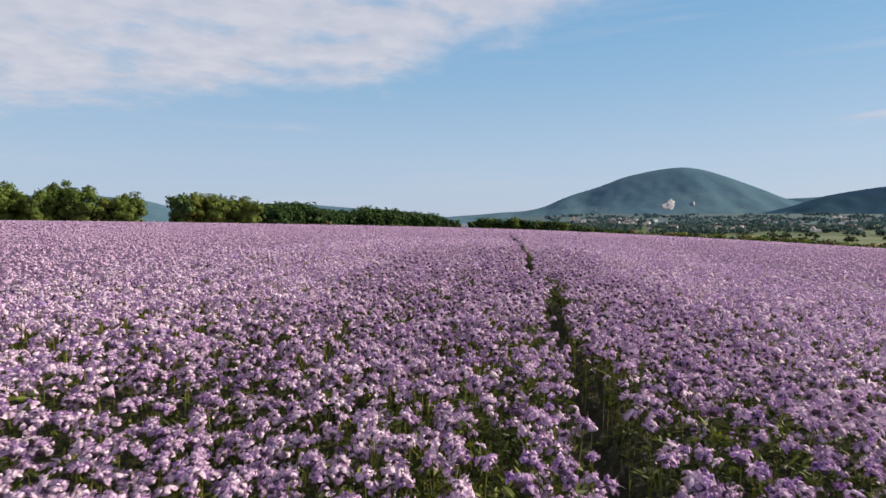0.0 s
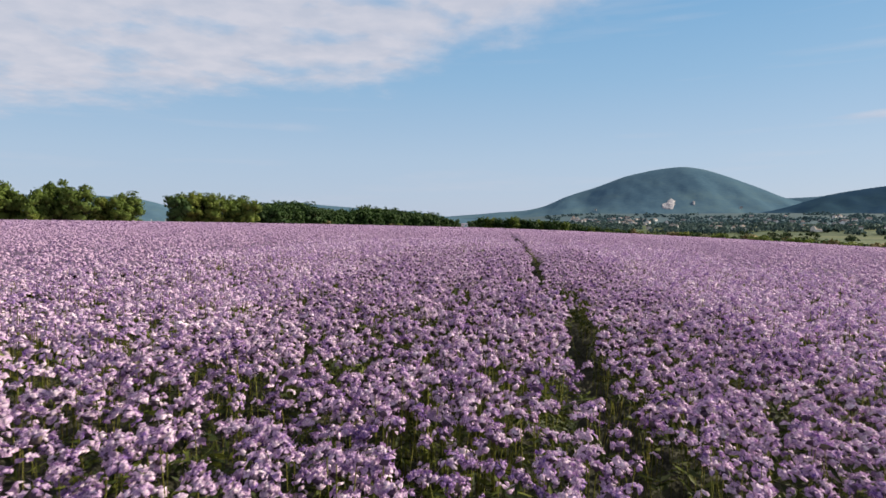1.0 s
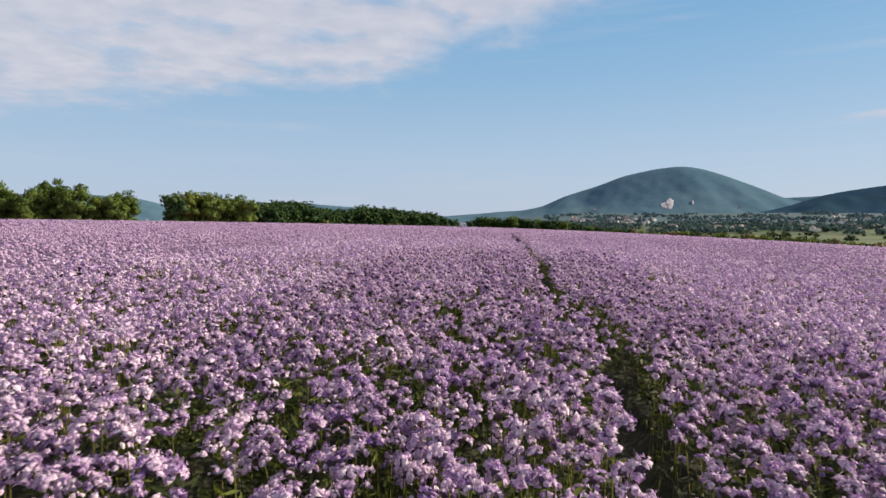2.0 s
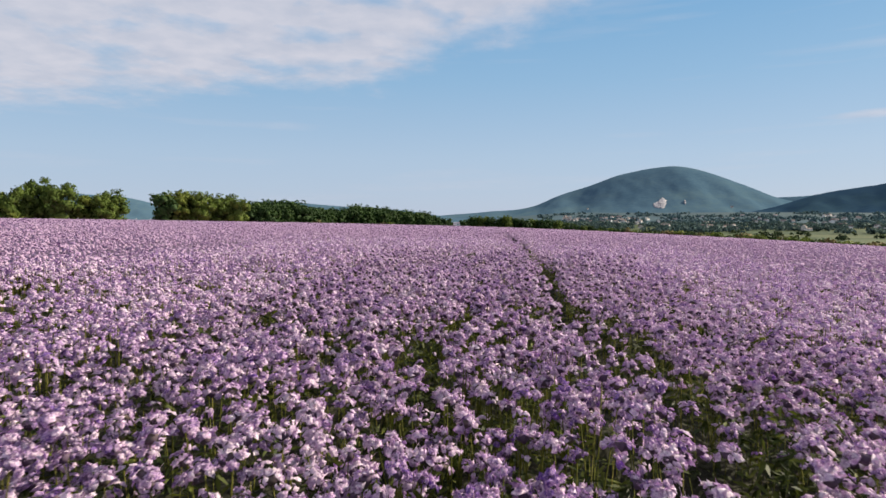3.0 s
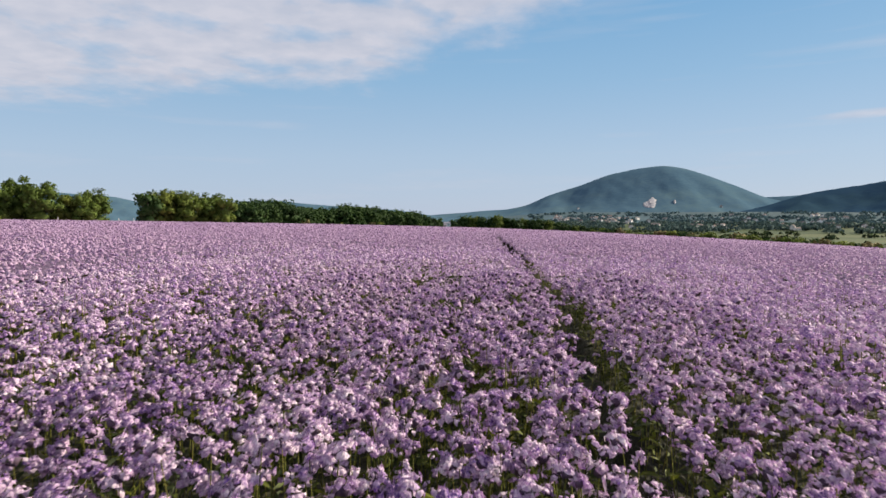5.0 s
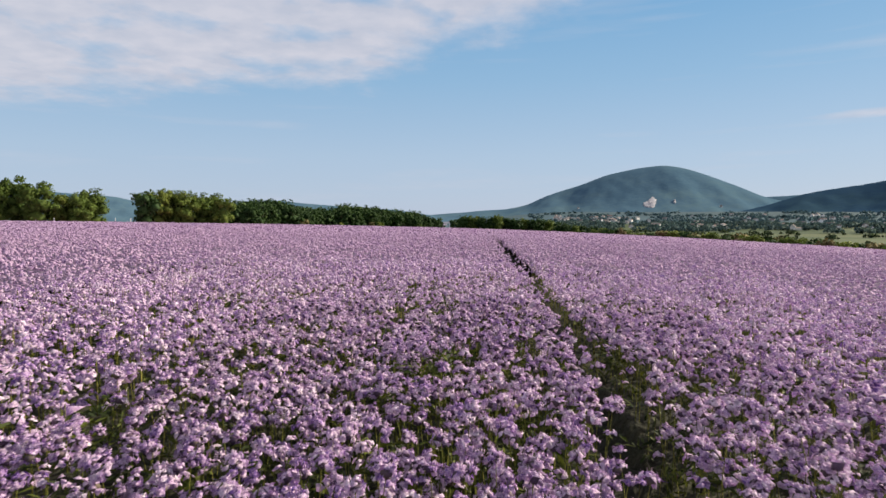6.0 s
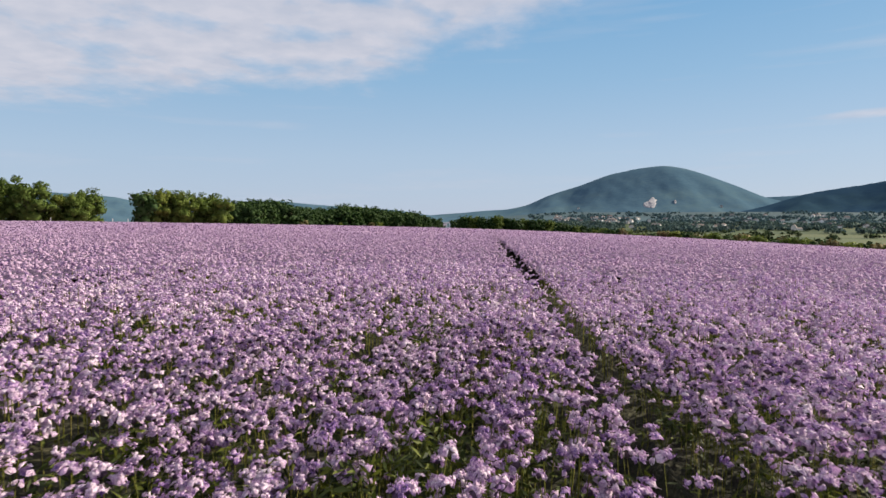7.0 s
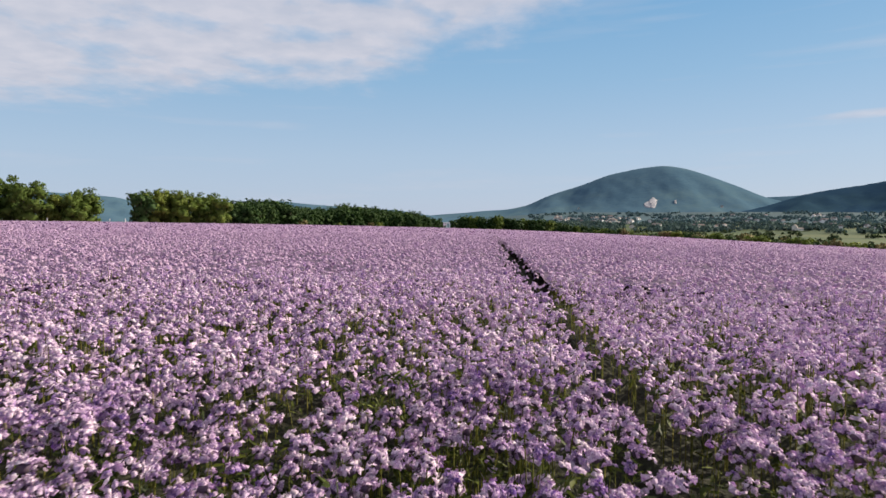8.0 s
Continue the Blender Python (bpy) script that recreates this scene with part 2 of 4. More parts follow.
def mesh_object(name, verts, faces, mats, mat_index=None, parent=None, shade=False, normals=None):
    """A mesh object from arrays of corners and of triangles or quads."""
    verts, faces = np.asarray(verts, np.float32), np.asarray(faces, np.int32)
    if normals is not None:
        # turn every triangle so that it faces the way its soft normals point
        p = verts[faces]
        flat = np.cross(p[:, 1] - p[:, 0], p[:, 2] - p[:, 0])
        back = (flat * normals[faces].sum(1)).sum(1) < 0
        faces = np.where(back[:, None], faces[:, ::-1], faces)
    me = bpy.data.meshes.new(name)
    n, k = faces.shape
    me.vertices.add(len(verts)), me.loops.add(n * k), me.polygons.add(n)
    me.vertices.foreach_set("co", verts.ravel())
    me.loops.foreach_set("vertex_index", faces.ravel())
    me.polygons.foreach_set("loop_start", np.arange(0, n * k, k, dtype=np.int32))
    if mat_index is not None:
        me.polygons.foreach_set("material_index", np.asarray(mat_index, np.int32))
    me.polygons.foreach_set("use_smooth", np.full(n, shade))
    for m in mats:
        me.materials.append(m)
    me.update(calc_edges=True)
    me.validate()
    if normals is not None:
        me.normals_split_custom_set_from_vertices(normals.tolist())
    ob = new(name, me)
    ob.parent = parent
    return ob


def grid_faces(rows, cols, wrap=False):
    i, j = np.meshgrid(np.arange(rows - 1), np.arange(cols if wrap else cols - 1), indexing="ij")
    a, b = i * cols + j, i * cols + (j + 1) % cols
    return np.stack([a, b, b + cols, a + cols], -1).reshape(-1, 4)


def ground_sheet():
    rad = np.concatenate([[0.05], np.geomspace(1.0, 4900, 120)])
    ang = np.radians(np.arange(0, 360, 1.5))
    R, A = np.meshgrid(rad, ang, indexing="ij")
    X, Y = R * np.sin(A), R * np.cos(A)
    Z = canopy(X, Y) - HEIGHT
    f = grid_faces(*X.shape, wrap=True)[:, ::-1]
    v = np.stack([X, Y, Z], -1).reshape(-1, 3)
    c = v[f].mean(1)
    inside = (c[:, 0] < X_RIGHT) & (c[:, 1] < Y_FAR)
    # Beyond 1400 m the ground takes the same haze-blue as the farthest trees.
    ob = mesh_object("ground", v, f, [SOIL, LAND, HAZE_VALLEY_FAR], np.where(inside, 0, np.where(np.hypot(c[:, 0], c[:, 1]) > 1400, 2, 1)), shade=True)
    return tagged(ob, "dark field soil running out into green meadow land", "ground", kind="structure")


ground_sheet()


# ---- the crop ----
rng = np.random.default_rng(7)


def track(y):
    """The line of the tramline across the field."""
    bend = 0.2 * np.exp(-((y - 7.9) / 1.5) ** 2) + 0.2 * np.exp(-((y - 15.0) / 2.4) ** 2) + 0.2 * np.exp(-((y - 19.5) / 3.4) ** 2)
    return 0.02 + bend + 0.12 * smooth(18, 26, y) + 0.015 * np.sin(y * 1.9) - 0.06 * smooth(3.5, 1.5, y)


# spots where few flowers stand and the green shows
BARE = [(-1.0, 2.5), (1.2, 3.8), (-2.6, 2.5), (-0.5, 3.2), (-2.0, 2.6), (-1.1, 6.4), (-4.7, 6.9), (-3.5, 6.1), (-2.3, 6.2), (-2.5, 5.0), (-1.6, 6.0), (-3.0, 4.7),
        (-1.6, 3.7), (-0.2, 4.7), (-2.0, 5.8), (-1.5, 5.1), (-2.6, 11.6), (-0.3, 9.8), (0.3, 9.2), (-0.8, 9.1), (-2.8, 8.9), (-2.1, 9.2), (-1.0, 8.2), (0.4, 8.3),
        (-3.6, 14.5), (-3.2, 16.1), (-1.0, 13.9), (-2.4, 13.0), (-3.0, 12.3), (-2.1, 11.8), (-0.7, 11.8), (-0.1, 16.9), (-1.4, 15.2), (-0.8, 14.4), (-2.1, 14.1),
        (-3.6, 18.2), (0.3, 20.9), (-1.5, 20.9), (-1.1, 16.7), (1.4, 16.8), (-3.6, 17.5), (1.2, 17.8), (0.75, 2.9), (1.1, 2.5),
        (1.15, 4.0), (0.35, 2.6), (0.5, 2.35), (0.36, 3.5), (0.3, 9.7), (0.42, 7.4),
        (-0.57, 3.0), (-0.55, 2.55), (-0.6, 3.45), (-0.52, 2.2)]


def wave(x, y, seed, size):
    """A cheap smooth random field, about -1 to 1."""
    r = np.random.default_rng(seed)
    out = np.zeros_like(x)
    for _ in range(9):
        a, k, p = r.uniform(0, 2 * np.pi), r.uniform(0.6, 1.7) * 2 * np.pi / size, r.uniform(0, 2 * np.pi)
        out += np.sin((x * np.cos(a) + y * np.sin(a)) * k + p)
    return out / 3.2


def track_gap(y):
    closing = 1 - smooth(30, 46, y)
    return closing * (0.112 + 0.025 * smooth(12.5, 16.0, y) + 0.09 * np.exp(-((y - 9.2) / 0.65) ** 2) + 0.02 * np.sin(y * 0.9 + 1) + 0.015 * np.sin(y * 2.3) + 0.03 * np.exp(-((y - 2.8) / 1.6) ** 2))


def lift(x, y):
    """Unevenness of the flower tops."""
    even = 1 - 0.75 * smooth(22, 55, np.hypot(x, y))
    return (0.04 * wave(x, y, 6, 0.24) + 0.03 * wave(x, y, 5, 0.42) + 0.04 * wave(x, y, 3, 1.3) + 0.04 * wave(x, y, 4, 6.0)) * even


def reach(x, y):
    """How near the flight passes, seen ahead of it, by the plan alone."""
    u = np.abs(x + 0.6)
    return np.maximum(np.maximum(1.9, 1.6 * u), np.hypot(u, np.maximum(y - 13.7, 0)))


def scatter(x0, x1, y0, y1, step):
    xs, ys = np.meshgrid(np.arange(x0, x1, step), np.arange(y0, y1, step))
    x, y = xs.ravel(), ys.ravel()
    x, y = x + rng.uniform(-0.55, 0.55, x.size) * step, y + rng.uniform(-0.55, 0.55, x.size) * step
    return x, y


def bareness(x, y):
    """1 in the middle of a bare spot, 0 well outside."""
    b = np.zeros_like(x)
    for i, (bx, by) in enumerate(BARE):
        r = 0.09 + 0.045 * (i * 7 % 4)
        b = np.maximum(b, 1 - np.hypot(x - bx, (y - by) * 0.8) / (r * 1.6))
    return b


def thin(x, y, gaps=1.0):
    """Leaves out the tramline and the bare patches."""
    keep = np.abs(x - track(y)) > track_gap(y) + rng.uniform(-0.05, 0.04, x.size) * (y < 40)
    # the other wheel's line, almost grown over
    keep &= (np.abs(x - track(y) + 1.66 + 0.05 * np.sin(y * 0.8)) > 0.055) | (rng.random(x.size) < 0.45)
    patch = wave(x, y, 11, 0.8) + 0.4 * wave(x, y, 12, 3.0)
    keep &= patch < gaps + rng.uniform(-0.3, 0.3, x.size) + 0.35
    keep &= bareness(x, y) < rng.uniform(0.2, 0.75, x.size)
    return x[keep], y[keep]


def turned(n, tilt, size):
    """n random poses: a spin, a lean and a scale, as 3 x 3 matrices."""
    a, b, t = rng.uniform(0, 2 * np.pi, n), rng.uniform(0, 2 * np.pi, n), rng.normal(0, tilt, n)
    s = size[0] + (size[1] - size[0]) * rng.random(n)
    ca, sa = np.cos(a), np.sin(a)
    spin = np.zeros((n, 3, 3))
    spin[:, 0, 0], spin[:, 0, 1], spin[:, 1, 0], spin[:, 1, 1], spin[:, 2, 2] = ca, -sa, sa, ca, 1
    kx, ky, ct, st = np.cos(b), np.sin(b), np.cos(t), np.sin(t)
    lean = np.zeros((n, 3, 3))
    lean[:, 0, 0], lean[:, 0, 1], lean[:, 0, 2] = ct + kx * kx * (1 - ct), kx * ky * (1 - ct), ky * st
    lean[:, 1, 0], lean[:, 1, 1], lean[:, 1, 2] = kx * ky * (1 - ct), ct + ky * ky * (1 - ct), -kx * st
    lean[:, 2, 0], lean[:, 2, 1], lean[:, 2, 2] = -ky * st, kx * st, ct
    return np.einsum("nij,njk->nik", lean, spin) * s[:, None, None]


class Pile:
    """Gathers many small triangle pieces for one mesh. A piece: corners, triangles, materials and soft normals."""

    def __init__(self):
        self.v, self.f, self.m, self.o, self.n = [], [], [], [], 0

    def add(self, piece, places, mats):
        v, f, mi, no = piece
        n = len(places)
        if n == 0:
            return
        vv = np.einsum("nij,kj->nki", mats, v) + np.asarray(places)[:, None, :]
        nn = np.einsum("nij,kj->nki", mats, no).reshape(-1, 3)
        ff = f[None] + (np.arange(n) * len(v))[:, None, None] + self.n
        self.v.append(vv.reshape(-1, 3)), self.f.append(ff.reshape(-1, 3)), self.m.append(np.tile(mi, n))
        self.o.append(nn / np.maximum(np.linalg.norm(nn, axis=1, keepdims=True), 1e-9))
        self.n += n * len(v)

    def raw(self, v, f, mi):
        self.v.append(v), self.f.append(f + self.n), self.m.append(np.full(len(f), mi)), self.o.append(np.zeros_like(v))
        self.n += len(v)

    def build(self, name, mats, parent=None):
        return mesh_object(name, np.concatenate(self.v), np.concatenate(self.f), mats, np.concatenate(self.m), parent, True, np.concatenate(self.o))


CROP = [PETAL, BUD_SHADE, STEM, LEAF]
CROP_FAR = [PETAL_FAR, BUD_SHADE, STEM, LEAF]


def floret(r, size, petals=5):
    """A cupped flower, open upwards, with ragged petals."""
    a = np.arange(petals) * 2 * np.pi / petals + r.uniform(0, 6)
    rad = size * r.uniform(0.75, 1.25, petals)
    v = np.vstack([[0, 0, -0.35 * size], np.stack([rad * np.cos(a), rad * np.sin(a), size * r.uniform(0.05, 0.3, petals)], -1)])
    f = np.array([[0, 1 + i, 1 + (i + 1) % petals] for i in range(petals)])
    return v, f


def turn_to(normal, r):
    q = Vector((0, 0, 1)).rotation_difference(Vector(normal)).to_matrix() @ Euler((0, 0, r.uniform(0, 6))).to_matrix()
    return np.array(q)


def cap(r, rings, segs, radius, high, down):
    """An uneven little dome of packed blossom, curling under at the rim."""
    V, F, O = [np.array([[0, 0, high]])], [], [np.array([[0, 0, 1.0]])]
    turn = r.uniform(0, 6.28, 2)
    for k in range(1, rings + 1):
        th = down * (k / rings) ** 0.9
        ph = np.arange(segs) * 2 * np.pi / segs + (0.5 * k + r.uniform(-0.22, 0.22, segs)) * 2 * np.pi / segs
        d = np.stack([np.sin(th) * np.cos(ph), np.sin(th) * np.sin(ph), np.full(segs, np.cos(th))], -1)
        wide = (1 + 0.2 * np.sin(2 * ph + turn[0]) + 0.1 * np.sin(3 * ph + turn[1])) * r.uniform(0.62, 1.4, segs)
        V.append(d * (radius, radius, high) * wide[:, None]), O.append(d + r.normal(0, 0.2, (segs, 3)))
        if k == 1:
            F += [[0, 1 + j, 1 + (j + 1) % segs] for j in range(segs)]
        else:
            p, q = 1 + (k - 2) * segs, 1 + (k - 1) * segs
            for j in range(segs):
                l = (j + 1) % segs
                F += [[p + j, q + j, q + l], [p + j, q + l, p + l]]
    return np.vstack(V), np.array(F), np.vstack(O)


def head_piece(r, lobes, rings, segs, spread_, radius, high, florets=0, size=0.01, petals=4, hairs=0, down=1.45, core=False):
    """A flower head: several coiled clusters side by side, with open cups and long stamens standing out of them."""
    V, F, M, O, n = [], [], [], [], 0
    start = r.uniform(0, 6.28)
    mids = []
    for i in range(lobes):
        k = math.sqrt((i + 0.35) / lobes)
        a = start + i * 2.39996 + r.uniform(-0.35, 0.35)
        c = np.array([k * spread_ * math.cos(a), k * spread_ * math.sin(a), spread_ * (0.25 - 0.75 * k * k) + r.normal(0, spread_ * 0.28)])
        v, f, o = cap(r, rings, segs, radius * r.uniform(0.7, 1.3), high * r.uniform(0.7, 1.3), down)
        away = np.array([c[0], c[1], spread_ * 0.9])
        T = turn_to(away / np.linalg.norm(away) + r.normal(0, 0.25, 3), r)
        V.append(v @ T.T + c), F.append(f + n), M.append(np.zeros(len(f), int)), O.append(o @ T.T + 0.55 * away / np.linalg.norm(away))
        n += len(v)
        mids.append((c, T, radius))
    # Knot of buds, oversized and dark so the underside of the head reads shaded.
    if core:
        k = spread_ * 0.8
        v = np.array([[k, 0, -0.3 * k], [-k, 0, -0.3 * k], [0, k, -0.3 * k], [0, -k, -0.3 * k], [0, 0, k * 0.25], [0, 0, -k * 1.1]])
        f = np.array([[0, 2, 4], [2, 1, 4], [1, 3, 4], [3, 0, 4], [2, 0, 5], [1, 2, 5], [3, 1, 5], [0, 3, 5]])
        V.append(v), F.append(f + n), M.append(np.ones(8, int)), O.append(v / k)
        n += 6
    for i in range(florets):
        c, T, rad = mids[i % lobes]
        d = r.normal(0, 0.6, 3) + (0, 0, 0.8)
        d = T @ (d / np.linalg.norm(d))
        p = c + d * rad * r.uniform(0.95, 1.3)
        nn = d + r.normal(0, 0.3, 3)
        fv, ff = floret(r, size * r.uniform(0.7, 1.25), petals)
        fv = fv @ turn_to(nn, r).T
        V.append(fv + p), F.append(ff + n), M.append(np.zeros(len(ff), int))
        O.append(d + 0.25 * nn / np.linalg.norm(nn) + 0.2 * fv / size)
        n += len(fv)
        if i < hairs:
            side = np.cross(d, r.normal(0, 1, 3))
            side = side / np.linalg.norm(side) * 0.0012
            V.append(np.array([p + side, p - side, p + (d + r.normal(0, 0.4, 3)) * size * 2.0])), F.append(np.array([[n, n + 1, n + 2]])), M.append(np.zeros(1, int))
            O.append(np.tile(d, (3, 1)))
            n += 3
    return np.vstack(V), np.vstack(F), np.concatenate(M), np.vstack(O)


def leaf_piece(r, length, pairs=3):
    """A ferny leaf: an arching midrib with paired narrow leaflets."""
    V, F, n = [], [], 0
    droop = r.uniform(0.3, 0.8)

    def rib(s):
        return np.array([length * s, 0, length * (0.55 * s - droop * s * s)])

    for i in range(pairs):
        s = (i + 0.6) / pairs
        w = length * 0.34 * (1.1 - abs(s - 0.55)) * r.uniform(0.8, 1.2)
        for side in (-1, 1):
            base, tip = rib(s - 0.13), rib(min(s + 0.14, 1)) + np.array([length * 0.05, side * w, r.uniform(-0.02, 0.03)])
            mid = (base + tip) / 2 + np.array([length * 0.09, 0, 0.006])
            V += [base, mid, tip, (base + tip) / 2 - np.array([length * 0.07, 0, 0])]
            F += [[n, n + 1, n + 2], [n, n + 2, n + 3]] if side > 0 else [[n, n + 2, n + 1], [n, n + 3, n + 2]]
            n += 4
    V += [rib(0.75) + (0, 0.012, 0), rib(0.75) - (0, 0.012, 0), rib(1.15)]
    F += [[n, n + 1, n + 2]]
    F = np.array(F)
    return np.array(V), F, np.full(len(F), 3), np.zeros((len(V), 3))


def stems(pile, top, foot, width, mi=2):
    """Three-sided stalks from foot to top."""
    n = len(top)
    a = np.arange(3) * 2 * np.pi / 3
    ring = np.stack([np.cos(a), np.sin(a), np.zeros(3)], -1)
    v = np.concatenate([foot[:, None] + ring * width, top[:, None] + ring * width * 0.6], 1)
    f = np.array([[0, 1, 4], [0, 4, 3], [1, 2, 5], [1, 5, 4], [2, 0, 3], [2, 3, 5]])
    pile.raw(v.reshape(-1, 3), (f[None] + (np.arange(n) * 6)[:, None, None]).reshape(-1, 3), mi)


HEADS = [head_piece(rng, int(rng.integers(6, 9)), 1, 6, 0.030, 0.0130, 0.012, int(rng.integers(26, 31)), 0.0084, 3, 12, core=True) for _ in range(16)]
HEADS_LOW = [head_piece(rng, 4, 1, 5, 0.025, 0.016, 0.012) for _ in range(8)]
HEADS_MID = [head_piece(rng, 5, 1, 4, 0.029, 0.0160, 0.014, 4, 0.010, 3) for _ in range(14)]
HEADS_FAR = [head_piece(rng, 2, 1, 3, 0.022, 0.028, 0.024, down=1.6) for _ in range(18)]
LEAVES = [leaf_piece(rng, 0.15) for _ in range(8)]


def spread(pile, pieces, places, tilt, size):
    pick = rng.integers(0, len(pieces), len(places))
    for k, piece in enumerate(pieces):
        p = places[pick == k]
        pile.add(piece, p, turned(len(p), tilt, size))


STRIP = (-1.06, -0.20, 1.6, 17.2)      # single plants beside the tramline


def in_strip(x, y):
    return (x > STRIP[0]) & (x < STRIP[1]) & (y > STRIP[2]) & (y < STRIP[3])


NEAR, MIDDLE = 3.1, 8.4      # where finer and coarser flower heads meet


def near_crop():
    x, y = scatter(-3.8, 2.6, 1.0, 18.8, 0.091)
    x, y = thin(x, y)
    k = (reach(x, y) < NEAR) & (~in_strip(x, y) | (rng.random(x.size) < 0.45))
    x, y = x[k], y[k]
    z = canopy(x, y) + lift(x, y) + rng.normal(0, 0.042, x.size)
    pile = Pile()
    top = np.stack([x, y, z], -1)
    spread(pile, HEADS, top, 0.4, (0.72, 1.25))
    foot = top + np.stack([rng.normal(0, 0.05, x.size), rng.normal(0, 0.05, x.size), np.full(x.size, -0.6)], -1)
    some = rng.random(x.size) < 0.5
    stems(pile, top[some], foot[some], 0.0026)
    # younger heads standing lower, in the shade of the first
    low = top
    low = low + np.stack([rng.normal(0, 0.05, len(low)), rng.normal(0, 0.05, len(low)), -rng.uniform(0.05, 0.17, len(low))], -1)
    low = low[np.abs(low[:, 0] - track(low[:, 1])) > 0.12]
    spread(pile, HEADS_LOW, low, 0.5, (0.65, 1.1))
    # leaves in two storeys, the lower one right through the tramline
    for step, lo, hi in ((0.12, 0.14, 0.34), (0.12, 0.3, 0.6)):
        lx, ly = scatter(-3.8, 2.6, 1.0, 18.8, step)
        k = (reach(lx, ly) < NEAR) & (np.abs(lx - track(ly)) > 0.13)
        lx, ly = lx[k], ly[k]
        lz = canopy(lx, ly) - rng.uniform(lo, hi, lx.size)
        spread(pile, LEAVES, np.stack([lx, ly, lz], -1), 0.7, (0.7, 1.2))
    # leafy growth that shows in the bare spots
    lx, ly = scatter(-3.8, 2.6, 1.0, 18.8, 0.065)
    k = (bareness(lx, ly) > 0.25) & (np.abs(lx - track(ly)) > 0.16)
    lx, ly = lx[k], ly[k]
    spread(pile, LEAVES, np.stack([lx, ly, canopy(lx, ly) - rng.uniform(0.04, 0.28, lx.size)], -1), 0.8, (0.6, 1.1))
    ob = pile.build("phacelia_crop", CROP)
    tagged(ob, "dense lilac phacelia in full bloom beside the tramline", "flowers", kind="stuff")


def one_mesh(piece, name, parent, mats):
    v, f, mi, no = piece
    return mesh_object(name, v, f, mats, mi, parent, True, no)


def plant_model(k):
    """One phacelia plant: a few branching stalks, each with its flower head, over ferny leaves."""
    r = np.random.default_rng(100 + k)
    root = new("phacelia_plant")
    for i in range(4):
        a = i * 1.6 + r.uniform(-0.5, 0.5)
        rad = r.uniform(0.03, 0.085)
        tip = np.array([[rad * math.cos(a), rad * math.sin(a), HEIGHT + r.normal(0, 0.035) - (0.11 if i == 3 else 0)]])
        p = Pile()
        mid = tip * (0.35, 0.35, 0.5)
        stems(p, mid, np.array([[0.0, 0.0, -0.02]]), 0.005)
        stems(p, tip, mid, 0.0036)
        p.build("stalk", CROP, root)
        v, f, m, no = HEADS[(k * 3 + i) % len(HEADS)]
        R = np.array(Euler((r.normal(0, 0.35), r.normal(0, 0.35), r.uniform(0, 6))).to_matrix()) * r.uniform(0.72, 1.2)
        one_mesh((v @ R.T + tip, f, m, no @ R.T), "flower_head", root, CROP)
    for i in range(5):
        v, f, m, no = LEAVES[(k + i) % len(LEAVES)]
        R = np.array(Euler((0, r.normal(0, 0.3), i * 1.3 + r.uniform(-0.4, 0.4))).to_matrix()) * r.uniform(0.7, 1.2)
        one_mesh((v @ R.T + (0, 0, HEIGHT * (0.35 + 0.09 * i)), f, m, no), "leaf", root, CROP)
    return tagged(root, "single phacelia plant with lilac flower heads and ferny leaves", "plant", group="plants beside the tramline")


def single_plants():
    models = [plant_model(k) for k in range(10)]
    x, y = scatter(STRIP[0] + 0.06, STRIP[1], STRIP[2], STRIP[3], 0.218)
    keep = (np.abs(x - track(y)) > track_gap(y)) & (bareness(x, y) < 0.55)
    for i, (px, py) in enumerate(zip(x[keep], y[keep])):
        pz = float(canopy(px, py) + lift(px, py)) - HEIGHT
        copy_thing(models[i % 10], pose(px, py, pz, rng.normal(0, 3), rng.normal(0, 3), rng.uniform(0, 360)))
    for m in models:
        for o in [*m.children, m]:
            bpy.data.objects.remove(o)


